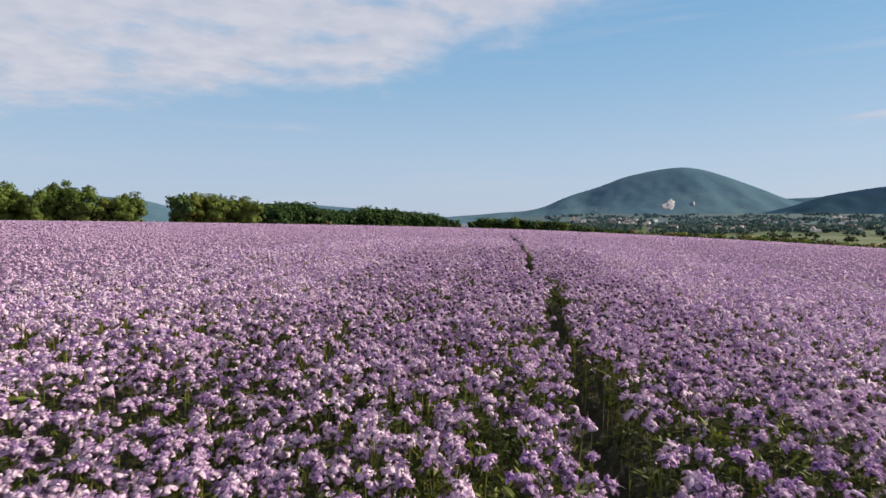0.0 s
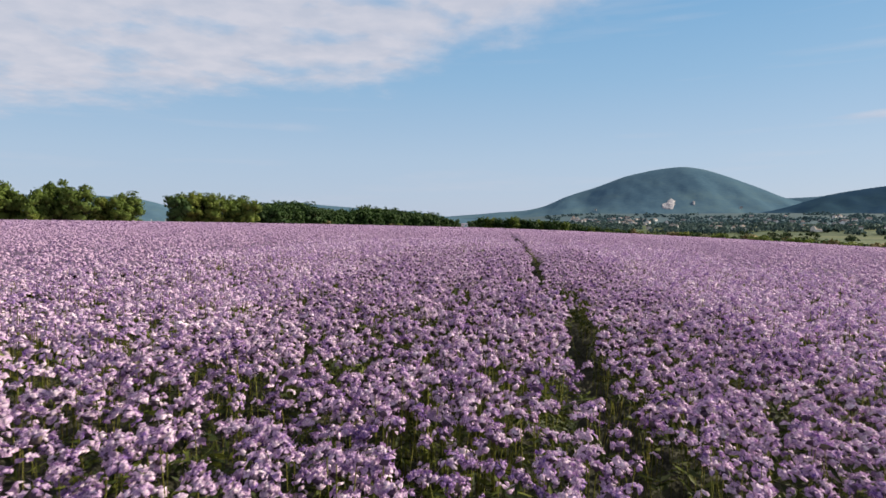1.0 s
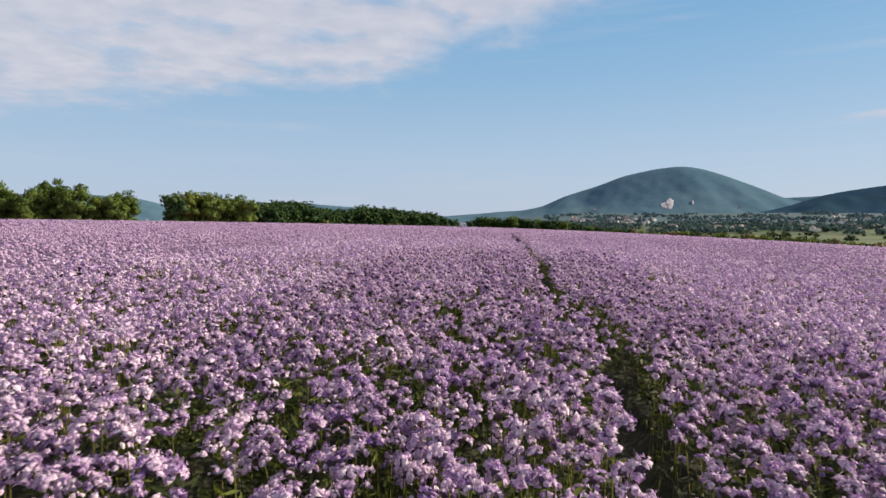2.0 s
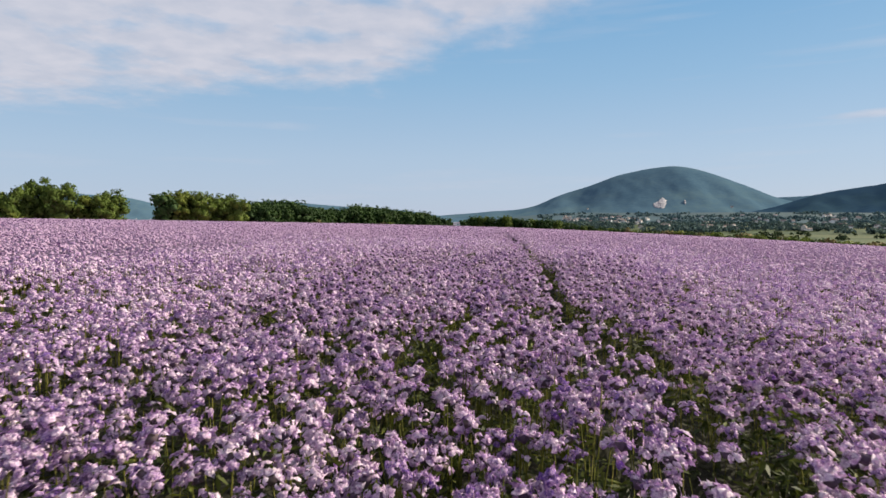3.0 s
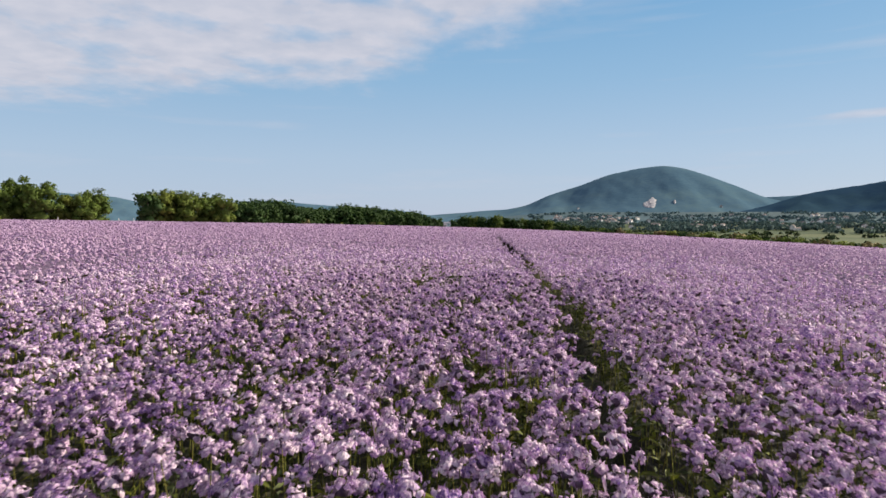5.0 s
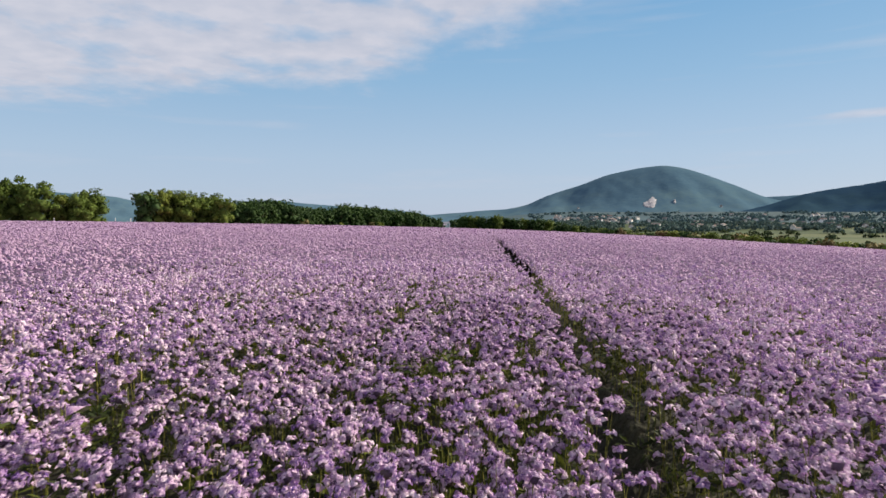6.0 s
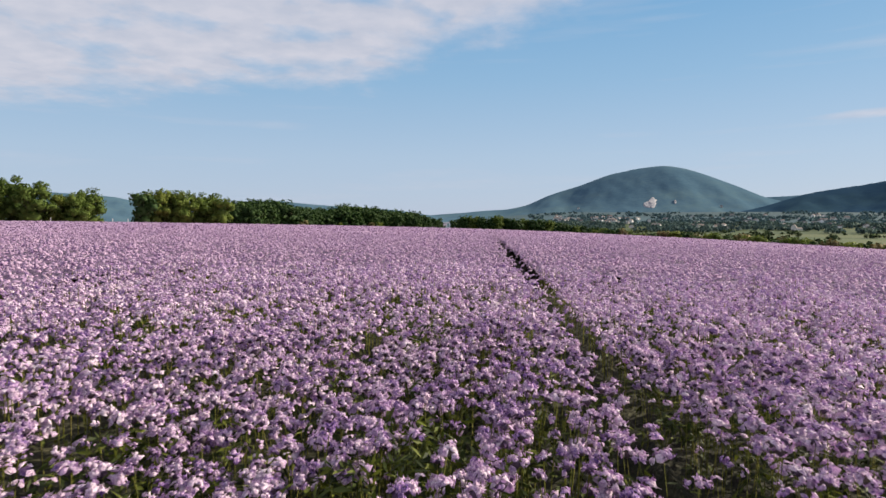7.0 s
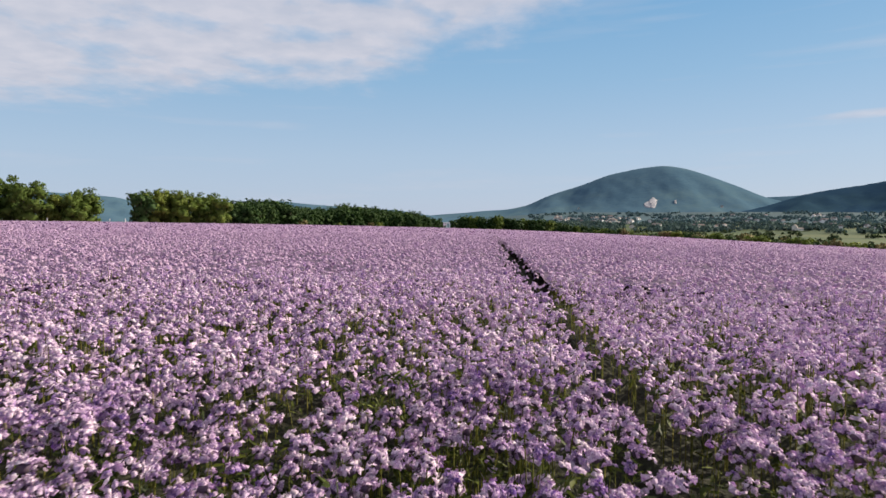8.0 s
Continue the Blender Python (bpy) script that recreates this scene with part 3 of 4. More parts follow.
def middle_crop():
    pile = Pile()
    x, y = scatter(-9, 8, 0.9, 27, 0.090)
    x, y = thin(x, y)
    d = reach(x, y)
    k = (d >= NEAR) & (d < MIDDLE) & (np.abs(x) < 0.66 * y + 3)
    x, y = x[k], y[k]
    top = np.stack([x, y, canopy(x, y) + lift(x, y) + rng.normal(0, 0.042, x.size)], -1)
    spread(pile, HEADS_MID, top, 0.4, (0.8, 1.3))
    low = top[rng.random(x.size) < 0.65]
    low = low + np.stack([rng.normal(0, 0.05, len(low)), rng.normal(0, 0.05, len(low)), -rng.uniform(0.06, 0.18, len(low))], -1)
    low = low[np.abs(low[:, 0] - track(low[:, 1])) > 0.12]
    spread(pile, HEADS_FAR, low, 0.5, (0.8, 1.3))
    half = rng.random(x.size) < 0.5
    foot = top[half] - (0, 0, 0.35)
    stems(pile, top[half], foot, 0.004)
    x, y = scatter(-9, 8, 0.9, 27, 0.16)
    d = reach(x, y)
    k = (d >= NEAR) & (d < MIDDLE) & (np.abs(x - track(y)) > 0.14)
    x, y = x[k], y[k]
    spread(pile, LEAVES, np.stack([x, y, canopy(x, y) - rng.uniform(0.13, 0.34, x.size)], -1), 0.3, (0.9, 1.4))
    tagged(pile.build("phacelia_crop", CROP), "lilac phacelia flower heads over ferny green leaves", "flowers", kind="stuff")

    pile = Pile()
    x, y = scatter(-22, 20, -9, 42, 0.112)
    x, y = thin(x, y)
    d = reach(x, y)
    beside = (rng.random(x.size) < 0.5) & ((np.abs(x) < 15) & (y < 20) & (np.abs(x) >= 0.66 * y + 3) & ((d >= NEAR) | (y < 1.0)) | (np.abs(x) < 15) & (y < 1.0))
    k = (d >= MIDDLE) & (d < 27) & (np.abs(x + 0.1 * y) < 0.8 * y + 4) | beside & (d < 27)
    x, y = x[k], y[k]
    top = np.stack([x, y, canopy(x, y) + lift(x, y) + rng.normal(0, 0.042, x.size)], -1)
    spread(pile, HEADS_FAR, top, 0.3, (0.75, 1.35))
    tagged(pile.build("phacelia_crop", CROP_FAR), "lilac phacelia blooms standing close together", "flowers", kind="stuff")

    pile = Pile()
    tuft = [head_piece(rng, 1, 1, 3, 0.3, 0.9, 0.5, down=1.5) for _ in range(12)]
    # massed blooms catch the light as one soft surface
    tuft = [(v, f, m, o * 0.45 + (0, 0, 0.6)) for v, f, m, o in tuft]
    for x0, x1, y1, near, far, step, size in ((-60, 50, 75, 27, 55, 0.158, 0.066), (-85, 60, 100, 55, 86, 0.28, 0.12)):
        x, y = scatter(x0, x1, 10, y1, step)
        x, y = thin(x, y, 1.0)
        d = reach(x, y)
        k = (d >= near) & (d < far) & (np.abs(x + 0.1 * y) < 0.8 * y + 4)
        x, y = x[k], y[k]
        top = np.stack([x, y, canopy(x, y) + lift(x, y) + rng.normal(-0.03, 0.025, x.size)], -1)
        spread(pile, tuft, top, 0.3, (size * 0.7, size * 1.2))
    tagged(pile.build("phacelia_crop", CROP_FAR), "distant lilac blooms merging into a purple sheet", "flowers", kind="stuff")


def sheet(name, xs, ys, depth, mat, inside, label):
    X, Y = np.meshgrid(xs, ys, indexing="ij")
    Z = canopy(X, Y) + lift(X, Y) - depth(X, Y)
    f = grid_faces(*X.shape)[:, ::-1]
    v = np.stack([X, Y, Z], -1).reshape(-1, 3)
    c = v[f].mean(1)
    f = f[inside(c[:, 0], c[:, 1])]
    tagged(mesh_object(name, v, f, [mat], shade=True), label, "field", kind="stuff")


def sheets():
    xs = np.concatenate([np.arange(-110, -12, 1.0), np.arange(-12, -0.3, 0.3), np.arange(-0.24, 0.5, 0.07), np.arange(0.5, 12, 0.3), np.arange(12, 78, 1.0)])
    ys = np.concatenate([np.arange(-10, 40, 0.5), np.arange(40, 110, 1.5)])
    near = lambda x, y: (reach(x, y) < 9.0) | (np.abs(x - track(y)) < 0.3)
    # Dark filler sheet that paints the shaded gaps between near plants.
    sheet("undergrowth", xs, ys, lambda x, y: np.where(np.abs(x - track(y)) < 0.13, 0.6, np.where(reach(x, y) < 4.5, 0.5, 0.42)), UNDER_SHADE, near, "near-black layer of stems and leaves, shade under the blooms painted in")
    # Filler under the farther blooms, with their shade painted into its violet.
    sheet("lower_blooms", xs, ys, lambda x, y: 0.15 + 0 * x, BLOOM_SHADE, lambda x, y: ~near(x, y), "darkened violet filler sheet, shade under the flower tops in its colour")
    xs = np.concatenate([-np.geomspace(420, 90, 40), np.arange(-88, X_RIGHT, 2.0)])
    ys = np.concatenate([np.arange(-80, 150, 2.0), np.geomspace(150, Y_FAR, 40)])
    sheet("far_bloom_sheet", xs, ys, lambda x, y: 0.05 + 0 * x, FAR_BLOOM, lambda x, y: ((reach(x, y) > 82) & (y > 45)) | ((np.abs(x + 0.1 * y) > 0.8 * y + 5) & ((np.abs(x) > 14) | (y < -8))), "far purple sheet of phacelia in bloom")


near_crop()
single_plants()
middle_crop()
sheets()


# ---- hills ----
def hill(name, azimuth, distance, crest, deep, mat, label, base=-30.0, folds=10.0, seed=1):
    """A long hill across the view: its skyline as (metres along, height), falling away to both sides, with gullies down its slopes."""
    a = radians(azimuth)
    c = np.array([math.sin(a), math.cos(a)]) * distance
    t, r = np.array([math.cos(a), -math.sin(a)]), np.array([math.sin(a), math.cos(a)])
    along, high = np.array(crest, float).T
    fine = np.linspace(along[0] - 200, along[-1] + 200, 500)
    ease = np.hanning(25)
    line = np.interp(fine, along, high)
    line = np.convolve(np.pad(line, 12, mode="edge"), ease / ease.sum(), "valid")
    us, ws = np.linspace(fine[0], fine[-1], 190), np.linspace(-2.3 * deep, 2.0 * deep, 90)
    U, W = np.meshgrid(us, ws, indexing="ij")

    def rise(U, W):
        top = np.interp(U, fine, line)
        fall = np.exp(-np.abs(W / deep) ** 1.7)
        H = (top - base) * fall + base
        n = wave(U + 0.25 * W, W * 0.22, seed, 260) * folds + wave(U, W * 0.5, seed + 1, 90) * folds * 0.3
        return H + n * 4 * fall * (1 - fall) * np.clip((top - base) / 150, 0, 1) + wave(U, W, seed + 2, 30) * folds * 0.06

    def spot(U, W, up=0.0):
        """World places on the slope."""
        P = c + np.asarray(U)[..., None] * t + np.asarray(W)[..., None] * r
        return np.concatenate([P, (rise(U, W) + up)[..., None]], -1)

    v = spot(U, W).reshape(-1, 3)
    ob = mesh_object(name, v, grid_faces(*U.shape), [mat], shade=True)
    tagged(ob, label, "hill", kind="structure")
    return spot


# All these hills carry distance haze in their base colour.
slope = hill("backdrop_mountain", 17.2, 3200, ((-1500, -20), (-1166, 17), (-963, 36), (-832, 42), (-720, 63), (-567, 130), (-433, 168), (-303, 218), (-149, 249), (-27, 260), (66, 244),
             (170, 207), (321, 143), (420, 95), (560, 60), (900, 0)), 520, HAZE_FOREST, "broad wooded mountain with a pale quarry scar", folds=6)
hill("backdrop_hill", 40.0, 2700, ((-1000, -30), (-849, 3), (-718, 45), (-578, 92), (-502, 106), (-395, 121), (-330, 133), (-200, 158), (100, 200), (700, 150)), 420, HAZE_FOREST_DARK, "dark wooded ridge behind the village", seed=9)
hill("backdrop_ridge", 28.5, 4300, ((-700, 80), (-449, 115), (-286, 127), (-130, 132), (-10, 143), (161, 165), (800, 120)), 300, HAZE_FOREST, "pale distant ridge between two hills", seed=15)
hill("backdrop_low_hill", -40.0, 2600, ((-700, 40), (-300, 70), (20, 86), (112, 93), (199, 87), (328, 79), (383, 67), (460, 46), (600, 0)), 300, HAZE_FOREST, "low wooded hill beyond the tree line", seed=21)
hill("backdrop_low_hill", -19.5, 2600, ((-500, 20), (-240, 48), (-85, 66), (29, 68), (99, 59), (266, 46), (516, 31), (672, 8), (800, -8)), 300, HAZE_FOREST, "long low wooded hill behind the wood", seed=31)
hill("backdrop_plain_ridge", 6.0, 4300, ((-1300, -20), (-1096, -4), (-837, 13), (-667, 26), (-417, 42), (-253, 48), (149, 33), (700, 10)), 250, HAZE_FOREST, "faint low ridge on the horizon", seed=27, folds=3)


def scar(outline, cu, cw, seed, label):
    """Bare rock cut into the slope: a ragged patch with terraces, given as widths and heights round a middle."""
    ang = np.linspace(0, 2 * np.pi, 29)[:-1]
    rings = np.linspace(0, 1, 9)
    r = np.random.default_rng(seed)
    rag = 1 + r.uniform(-0.16, 0.16, ang.size)
    rad = np.array([outline(a) for a in ang]) * rag
    U = cu + rings[:, None] * (rad * np.cos(ang))[None]
    W = cw + rings[:, None] * (rad * np.sin(ang) * 2.7)[None]
    up = 3.0 + 5.0 * np.round(rings * 3)[::-1, None] / 3 * np.ones_like(U) * (0.4 + 0.6 * r.random(U.shape))
    up[-1] = -2
    v = slope(U, W, up).reshape(-1, 3)
    tagged(mesh_object("quarry_face", v, grid_faces(*U.shape, wrap=True)[:, ::-1], [QUARRY]), label, "quarry", kind="structure")


scar(lambda a: 27 * (0.62 + 0.75 * max(0.0, math.cos(a - 1.15)) ** 4 + 0.42 * max(0.0, math.cos(a - 3.3)) ** 2 + 0.3 * max(0.0, math.cos(a - 5.8)) ** 2), -75, -585, 1, "pale limestone quarry face on the mountain")
scar(lambda a: 3.5 + 7 * abs(math.sin(a)) ** 3, 22, -545, 2, "small pale rock scar on the wooded slope")


# ---- trees ----
def crown_clumps(r, n, size, blobs, core=True):
    """Leaf clumps over the outside of several uneven masses, as bent four-sided sprays, round a dense inner growth."""
    V, F, O, k = [], [], [], 0
    for i in range(n):
        c, rad = blobs[r.integers(len(blobs))]
        d = r.normal(0, 1, 3)
        d /= np.linalg.norm(d)
        if d[2] < -0.55:
            d[2] *= -0.5
        p = c + d * rad * r.uniform(0.7, 1.22)
        s = size * r.uniform(0.6, 1.3)
        m = turn_to(d + r.normal(0, 0.6, 3), r)
        q = np.array([[-s, -s * 0.5, 0], [s * 0.2, -s * 0.8, s * 0.3], [s, s * 0.3, -0.1 * s], [-0.1 * s, s * 0.9, s * 0.25]]) * r.uniform(0.8, 1.2, (4, 1))
        V.append(q @ m.T + p), O.append(np.tile(d + r.normal(0, 0.3, 3), (4, 1)))
        F += [[k, k + 1, k + 2], [k, k + 2, k + 3]]
        k += 4
    if core:
        for c, rad in blobs:
            th, ph = np.meshgrid(np.linspace(0.15, 3.0, 4), np.arange(6) * 2 * np.pi / 6, indexing="ij")
            d = np.stack([np.sin(th) * np.cos(ph), np.sin(th) * np.sin(ph), np.cos(th)], -1).reshape(-1, 3)
            V.append(c + d * rad * r.uniform(0.5, 0.8, (len(d), 1))), O.append(d)
            q = grid_faces(4, 6, wrap=True) + k
            F += q[:, :3].tolist() + q[:, [0, 2, 3]].tolist()
            k += len(d)
    return np.vstack(V), np.array(F), np.vstack(O)


def tube(pts, radii, sides=6):
    V, F = [], []
    a = np.arange(sides) * 2 * np.pi / sides
    for p, w in zip(pts, radii):
        V.append(np.stack([p[0] + w * np.cos(a), p[1] + w * np.sin(a), np.full(sides, p[2])], -1))
    for i in range(len(pts) - 1):
        for j in range(sides):
            k, l = i * sides + j, i * sides + (j + 1) % sides
            F += [[k, l, l + sides], [k, l + sides, k + sides]]
    return np.vstack(V), np.array(F)


def tree(r, height, width, mat, clumps, size, name="tree", label="", category="tree"):
    """A trunk with limbs under a crown of many leaf clumps."""
    root = new(name)
    tv, tf, n = [], [], 0
    fork = height * 0.3
    v, f = tube([(0, 0, -0.3), (0.1, 0, fork * 0.5), (0.0, 0.15, fork), (0.2, 0, height * 0.75)], [height * 0.028, height * 0.02, height * 0.017, height * 0.006])
    tv.append(v), tf.append(f)
    n = len(v)
    blobs = []
    k = 17
    for i in range(k):
        a = i * 2.4 + r.uniform(-0.4, 0.4)
        h = height * r.uniform(0.14, 0.92)
        out = width * 0.5 * r.uniform(0.35, 0.86) * (1.15 - abs(h / height - 0.42))
        tip = np.array([out * math.cos(a), out * math.sin(a), h])
        v, f = tube([(0, 0, min(fork, h * 0.6)), tuple(tip * (0.6, 0.6, 0.8)), tuple(tip)], [height * 0.011, height * 0.007, height * 0.003], 5)
        tv.append(v), tf.append(f + n)
        n += len(v)
        blobs.append((tip, np.array([1, 1, r.uniform(0.7, 1.2)]) * width * r.uniform(0.10, 0.22)))
    blobs.append((np.array([0, 0, height * 0.82]), np.array([1, 1, 0.85]) * width * 0.22))
    blobs.append((np.array([0, 0, height * 0.5]), np.array([1, 1, 1]) * width * 0.33))
    blobs.append((np.array([0, 0, height * 0.22]), np.array([1, 1, 0.8]) * width * 0.34))
    mesh_object("trunk", np.vstack(tv), np.vstack(tf), [BARK], parent=root)
    v, f, o = crown_clumps(r, clumps, size, blobs)
    # thin sprays standing out of the top
    twigs = [(np.array([r.normal(0, width * 0.16), r.normal(0, width * 0.16), height * r.uniform(0.95, 1.08)]), np.array([1, 1, 1.3]) * width * 0.07) for _ in range(4)]
    v2, f2, o2 = crown_clumps(r, clumps // 22, size * 0.8, twigs, False)
    v, f, o = np.vstack([v, v2]), np.vstack([f, f2 + len(v)]), np.vstack([o, o2])
    v[:, 2] = np.maximum(v[:, 2], 0.1)
    mesh_object("crown", v, f, [mat], parent=root, shade=True, normals=o)
    return tagged(root, label, category)


def at(azimuth, distance, sink=0.0):
    x, y = distance * math.sin(radians(azimuth)), distance * math.cos(radians(azimuth))
    return Vector((x, y, float(canopy(x, y)) - HEIGHT - sink))


def grow(protos, rows, group):
    """Copies of the model trees at (azimuth, distance, scale)."""
    for k, (a, d, s) in enumerate(rows):
        p = protos[k % len(protos)]
        x, y, z = at(a, d)
        o = copy_thing(p, pose(x, y, z, 0, 0, (k * 137) % 360))
        o.scale = (s, s, s)
        tagged(o, group=group)


def woods():
    r = np.random.default_rng(5)
    light = [tree(r, 14, 13, CROWN_LIGHT, 2300, 0.40, label="broad sunlit deciduous tree at the field edge") for _ in range(5)]
    dark = [tree(r, 14, 13, CROWN_DARK, 640, 0.62, label="dark green forest tree in a closed wood") for _ in range(5)]
    shrub = [tree(r, 4, 6, CROWN_LIGHT, 320, 0.34, name="shrub", label="low yellow-green shrub on the field margin", category="shrub") for _ in range(4)]
    shrub += [tree(r, 4, 6, CROWN_DARK, 300, 0.34, name="shrub", label="dark green shrub on the field margin", category="shrub") for _ in range(3)]

    shrub += [tree(r, 4, 6, CROWN_DRY, 300, 0.34, name="shrub", label="dry tan shrub among grass on the field margin", category="shrub") for _ in range(2)]

    def row(a, d, top):
        """A tree whose top stands `top` degrees over the level of the eye."""
        return a, d, (d * math.tan(radians(top)) + 0.9 - at(a, d)[2]) / 14.6

    rows = [row(a, 250 + (k % 3) * 5, top) for k, (a, top) in enumerate((
        (-43.6, 2.7), (-42.2, 2.65), (-41.2, 1.9), (-40.2, 1.8), (-39.3, 2.2), (-38.2, 2.85), (-36.9, 2.5), (-35.6, 1.75), (-34.6, 1.6), (-34.0, 1.7), (-33.2, 2.1)))]
    rows += [row(a, 300 + (k % 3) * 5, top) for k, (a, top) in enumerate((
        (-28.7, 2.15), (-28.1, 2.1), (-27.4, 2.0), (-26.4, 1.95), (-25.4, 1.9), (-24.4, 1.85), (-23.5, 1.6)))]
    grow(light, rows, "sunlit trees along the field edge")
    grow(dark, [row(-29.55, 296, 2.1), row(-29.2, 304, 1.9)], "trees of the wood")
    rows = []
    for a in np.arange(-22.8, -3.6, 0.42):
        top = float(np.interp(a, (-22.8, -19, -17.6, -16, -14.5, -13.4, -12.1, -11.3, -8.5, -6.2, -5.1, -3.8), (1.5, 1.4, 1.1, 0.82, 0.7, 1.1, 1.12, 0.9, 0.72, 0.35, 0.1, -0.4)))
        d = 315 + 6.0 * (a + 22.8)
        for back in (-9, 0, 13):
            low = 0.35 if back < 0 else 0.0
            rows.append(row(a + r.uniform(-0.3, 0.3), d + back + r.uniform(-5, 5), top - low + r.uniform(-0.3, 0.1)))
    grow(dark, rows, "trees of the wood")
    rows = []
    for a in np.arange(-2.7, 13.0, 0.34):
        top = float(np.interp(a, (-2.9, -2, 0, 1.5, 2.6, 5.3, 8, 10.6, 13), (-0.3, 0.05, 0.0, 0.08, -0.1, -0.2, -0.65, -1.0, -1.3)))
        for back in (0,):
            rows.append(row(a + r.uniform(-0.15, 0.15), 380 + back + r.uniform(-5, 8), top + r.uniform(-0.15, 0.05)))
    grow(dark + light[:2], rows, "hedgerow trees at the far end")
    rows = []
    for a in np.arange(10.0, 36, 0.34):
        d = 230 - 2.2 * (a - 12)
        top = float(np.interp(a, (10, 12, 20, 30, 36), (-1.05, -1.15, -1.45, -1.98, -2.15))) + r.uniform(-0.3, 0.1)
        sc = (d * math.tan(radians(top)) + 0.9 - at(a, d)[2]) / 4.2
        rows.append((a + r.uniform(-0.2, 0.2), d + r.uniform(-6, 6), max(sc, 0.4)))
    rows += [(-20.6, 306, 1.25), (-19.9, 309, 0.9), (-16.6, 332, 1.0), (-10.4, 366, 0.8), (-9.6, 370, 0.9), (-13.2, 350, 0.7), (-6.0, 392, 0.8)]
    grow(shrub, rows, "shrubs along the field margin")
    pale = copy_thing(shrub[0], pose(*at(-40.0, 236), 0, 0, 20))
    tagged(pale, "pale flowering shrub in front of the tall trees", group="shrubs along the field margin")
    for p in light + dark + shrub:
        for o in [*p.children, p]:
            bpy.data.objects.remove(o)


woods()


# ---- the valley and its village ----
def valley_trees():
    """Far trees between the houses and along the meadows, too many to count."""
    r = np.random.default_rng(12)
    models = []
    for _ in range(6):
        v, f, o = crown_clumps(r, 14, 2.6, [(np.array([0, 0, 3.5]), np.array([4.5, 4.5, 3.2])), (np.array([2, 1, 5.5]), np.array([3, 3, 2.6])), (np.array([-3, 0, 3.0]), np.array([3, 3, 2.6]))], False)
        v[:, 2] = np.maximum(v[:, 2], 0)
        models.append((v, f, np.zeros(len(f), int), o))
    # Green hedges first, then two bands whose colours hold more haze with distance.
    for near, far, n, mat, label in ((430, 1000, 7500, HEDGE, "green hedges and copses between the meadows"), (1000, 1350, 3000, HAZE_VALLEY, "trees standing between the village houses"),
                                      (1350, 2150, 4200, HAZE_VALLEY_FAR, "trees at the foot of the mountain, haze painted into their colour")):
        d = np.sqrt(r.uniform(near ** 2, far ** 2, n))
        a = np.radians(r.uniform(1, 46, n))
        x, y = d * np.sin(a), d * np.cos(a)
        if far < 1100:
            # hedges along the parcels' edges, and a few copses
            across, along = y * 0.94 - x * 0.34, x * 0.94 + y * 0.34
            keep = (np.abs((across + 18 * wave(x, y, 43, 300)) % 120 - 60) < 4) & (wave(x, y, 44, 160) > 0.05) | (np.abs(along % 210 - 105) < 4) & (wave(x, y, 46, 140) > 0.6) | (wave(x, y, 41, 110) > 1.45)
        else:
            keep = wave(x, y, 41, 260) + 0.9 * wave(x, y, 42, 90) > 0.15 - 0.5 * smooth(1000, 1250, d) + 1.2 * smooth(1300, 2100, d)
        keep &= x > X_RIGHT + 40
        x, y = x[keep], y[keep]
        pile = Pile()
        spread_with(pile, models, np.stack([x, y, canopy(x, y) - HEIGHT], -1), r, (0.3, 0.75) if far < 1100 else (0.55, 1.1))
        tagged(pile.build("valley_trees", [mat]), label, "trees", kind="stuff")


def spread_with(pile, models, places, r, size=(0.6, 1.35)):
    pick = r.integers(0, len(models), len(places))
    for k, m in enumerate(models):
        p = places[pick == k]
        a, s_ = r.uniform(0, 6.3, len(p)), r.uniform(*size, len(p))
        R = np.zeros((len(p), 3, 3))
        R[:, 0, 0], R[:, 0, 1], R[:, 1, 0], R[:, 1, 1], R[:, 2, 2] = np.cos(a), -np.sin(a), np.sin(a), np.cos(a), 1
        pile.add(m, p, R * s_[:, None, None])


def house(w, l, h, pitch, label):
    """A gabled house: plastered walls with window recesses and an overhanging tiled roof."""
    root = new("house")
    hw, hl, top = w / 2, l / 2, h + pitch
    v = [(-hw, -hl, -1), (hw, -hl, -1), (hw, hl, -1), (-hw, hl, -1), (-hw, -hl, h), (hw, -hl, h), (hw, hl, h), (-hw, hl, h), (0, -hl, top), (0, hl, top)]
    f = [(0, 1, 5), (0, 5, 4), (1, 2, 6), (1, 6, 5), (2, 3, 7), (2, 7, 6), (3, 0, 4), (3, 4, 7), (4, 5, 8), (6, 7, 9)]
    mesh_object("wall", v, f, [PLASTER], parent=root)
    o, th = 0.5, 0.25
    ew, ez = hw + o, h - o * pitch / hw
    prof = [(-ew, ez), (0, top), (ew, ez), (ew, ez + th), (0, top + th), (-ew, ez + th)]
    v = [(x, y, z) for y in (-hl - o, hl + o) for x, z in prof]
    f = [(i, (i + 1) % 6, 6 + (i + 1) % 6, 6 + i) for i in range(6)] + [(5, 4, 1, 0), (4, 3, 2, 1), (6, 7, 10, 11), (7, 8, 9, 10)]
    mesh_object("roof", v, f, [TILE], parent=root)
    for side in (-1, 1):
        for k in (-0.25, 0.25):
            y, x = l * k, side * (hw + 0.03)
            v = [(x, y - 0.6, 1.0), (x, y + 0.6, 1.0), (x, y + 0.6, 2.3), (x, y - 0.6, 2.3)]
            v += [(x - side * 0.1, b, c) for _, b, c in v]
            mesh_object("window", v, [(0, 1, 2, 3), (4, 5, 6, 7), (0, 1, 5, 4), (1, 2, 6, 5), (2, 3, 7, 6), (3, 0, 4, 7)], [GLASS], parent=root)
    return tagged(root, label, "house", group="village houses")


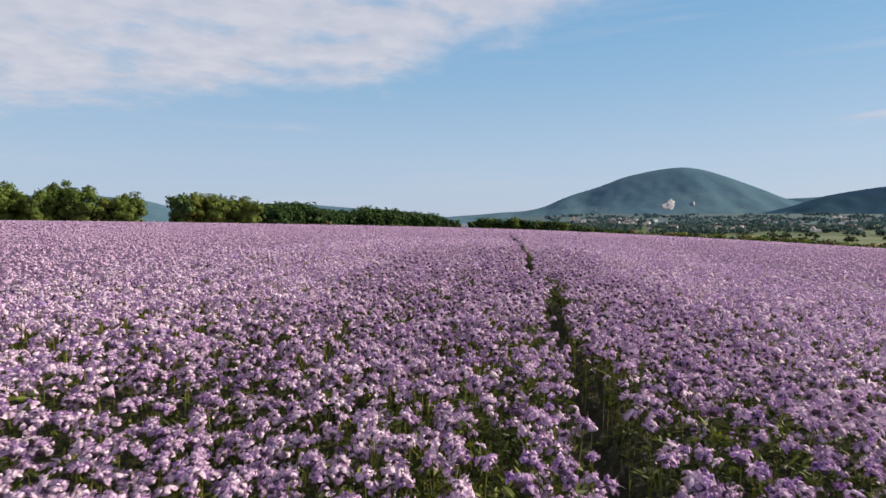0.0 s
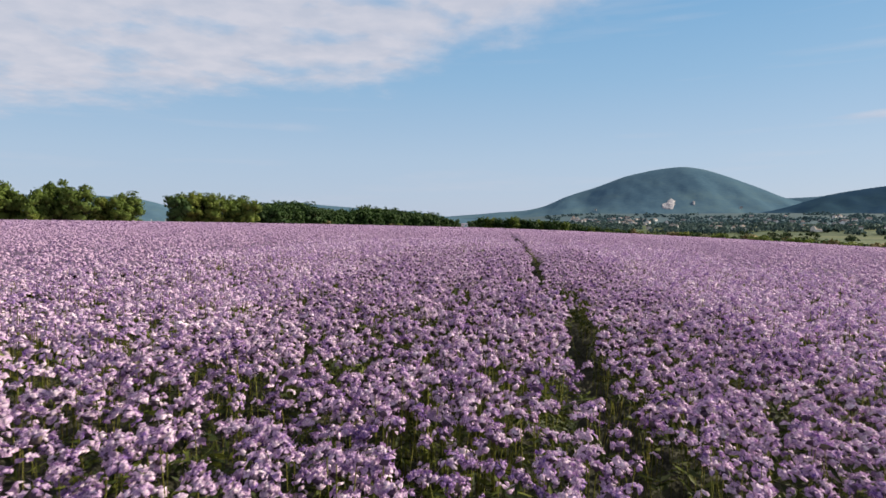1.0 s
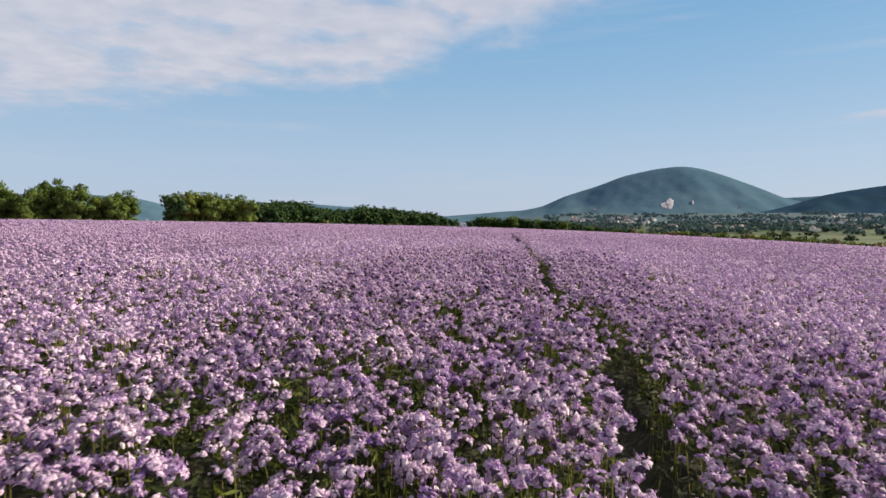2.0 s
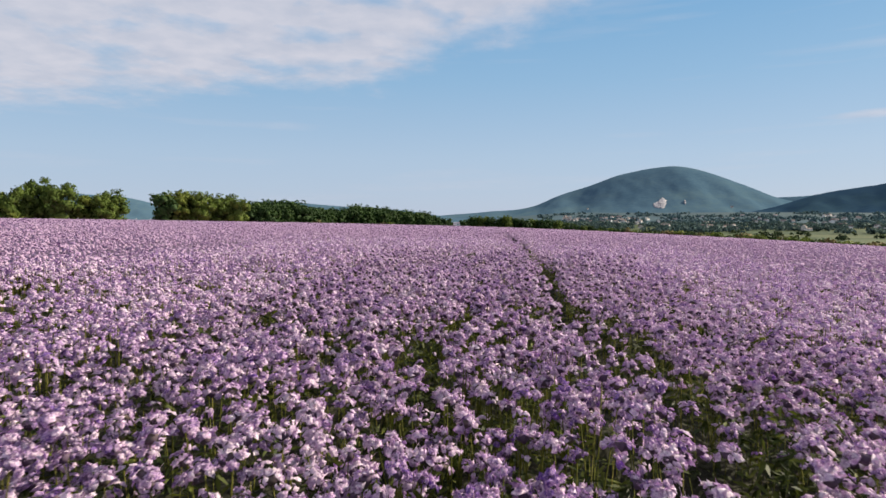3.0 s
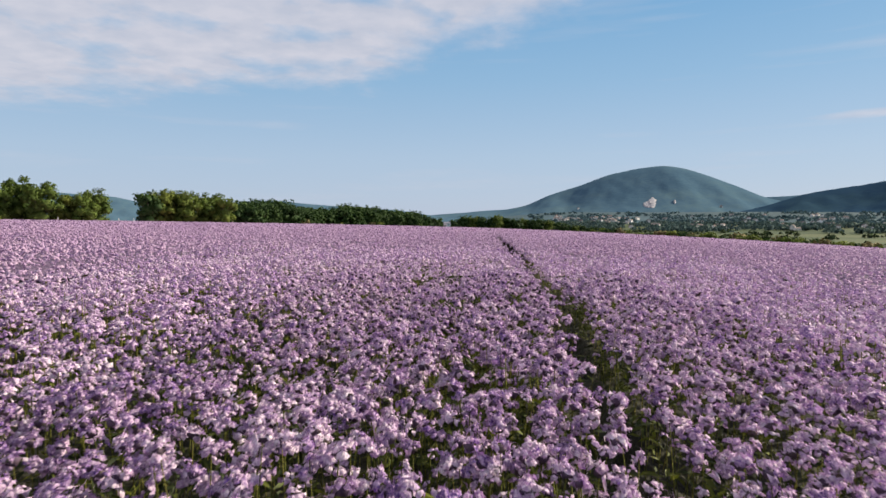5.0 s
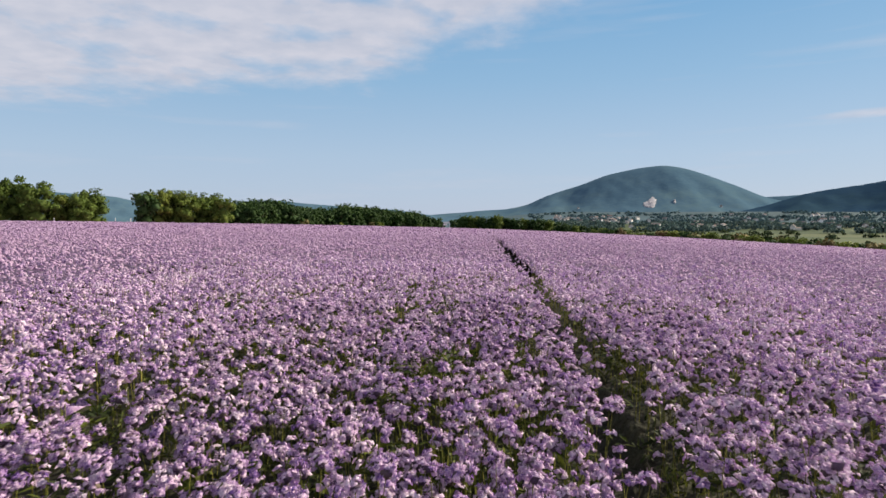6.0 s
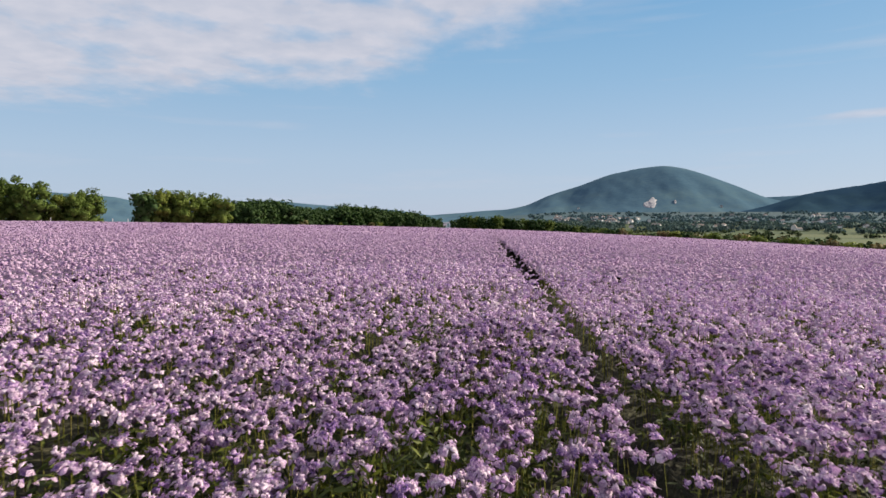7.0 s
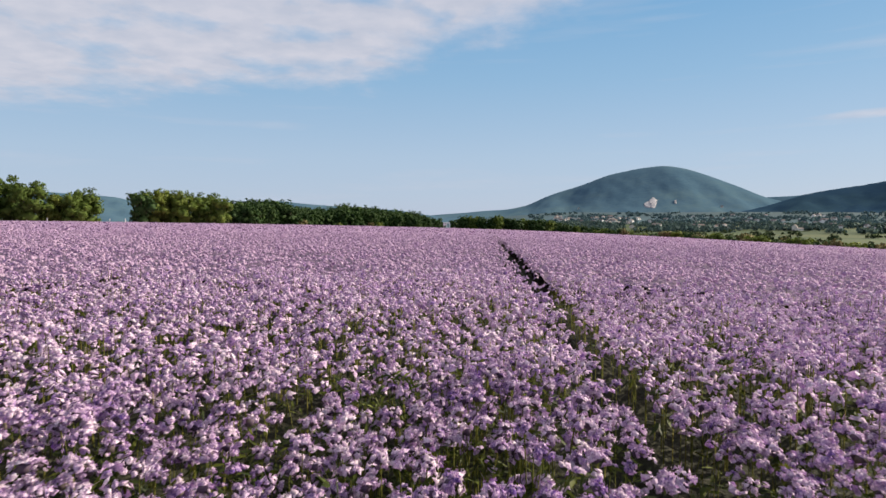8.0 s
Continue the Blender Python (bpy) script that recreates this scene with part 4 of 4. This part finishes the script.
GLASS = material("window_glass", [(0.03, 0.035, 0.04), (0.05, 0.055, 0.06)], 1.0, 0.15, spec=0.6)


def village():
    r = np.random.default_rng(23)
    models = [house(9, 12, 3.4, 3.6, "pale plastered village house with a tiled roof"), house(8, 10, 5.5, 3.2, "two-storey plastered house under a tiled gable roof"),
              house(11, 17, 4.2, 3.0, "long whitewashed house among the trees")]
    for k in range(120):
        if k < 45:
            a, d = r.uniform(7.0, 14), r.uniform(1300, 1700)
        else:
            a, d = r.uniform(13, 41), 1050 + 800 * r.random() ** 1.6
        x, y, z = at(a, d)
        o = copy_thing(models[k % 3], pose(x, y, z + 3.5, 0, 0, r.uniform(0, 180)))
        s_ = r.uniform(0.5, 0.9)
        o.scale = (s_, s_, s_)
    x, y, z = at(18.0, 560)
    barn = copy_thing(models[2], pose(x, y, z, 0, 0, 110))
    barn.scale = (1.2, 1.6, 0.9)
    tagged(barn, "low white farm building on the meadow", group="village houses")
    for along, size in ((196.0, 0.9), (-372.0, 0.7)):
        p = slope(np.array([[along]]), np.array([[-570.0]]), np.array([[1.0]]))[0, 0]
        chapel = copy_thing(models[1], pose(*p, 0, 0, 75))
        chapel.scale = (size, size, size)
        tagged(chapel, "white building standing alone on the wooded slope")
    for m in models:
        for o in [*m.children, m]:
            bpy.data.objects.remove(o)


def marker_post(azimuth, distance):
    """A white post with a slanted cap and a dark foot."""
    root = new("marker_post")
    root.location = at(azimuth, distance)
    v, f = tube([(0, 0, 0), (0, 0, 0.5)], [0.11, 0.11], 8)
    mesh_object("foot", v, f, [BARK], parent=root)
    v, f = tube([(0, 0, 0.5), (0, 0, 3.0), (0, 0, 3.08)], [0.1, 0.1, 0.02], 8)
    mesh_object("shaft", v, f, [WHITE], parent=root)
    tagged(root, "slim white post standing before the trees", "post", group="white posts")


def shelter(azimuth, distance):
    """A white open-sided shelter where the wood ends: a flat roof with a fascia on slim posts, and a low back panel."""
    root = new("shelter")
    root.location = at(azimuth, distance, -1.9)
    root.scale = (0.62, 0.62, 0.62)
    root.rotation_euler = (0, 0, radians(-azimuth))

    def block(name, x0, x1, y0, y1, z0, z1):
        v = [(x, y, z) for z in (z0, z1) for x, y in ((x0, y0), (x1, y0), (x1, y1), (x0, y1))]
        mesh_object(name, v, [(0, 3, 2, 1), (4, 5, 6, 7), (0, 1, 5, 4), (1, 2, 6, 5), (2, 3, 7, 6), (3, 0, 4, 7)], [WHITE], parent=root)

    block("roof", -2.6, 2.6, -1.2, 1.2, 2.35, 2.85)
    block("panel", -2.2, -0.4, 0.9, 1.0, 0.5, 1.7)
    for x in (-2.3, 0.1, 2.3):
        for y in (-1.0, 1.0):
            block("post", x - 0.13, x + 0.13, y - 0.13, y + 0.13, -2.0, 2.35)
    tagged(root, "white open shelter at the end of the wood", "shelter")


WHITE = material("white_paint", [(0.62, 0.62, 0.60), (0.75, 0.75, 0.73)], 2.0, 0.6)
valley_trees()
village()
for a in (-35.8, -31.6, -30.5):
    marker_post(a, 243)
shelter(-3.35, 300)
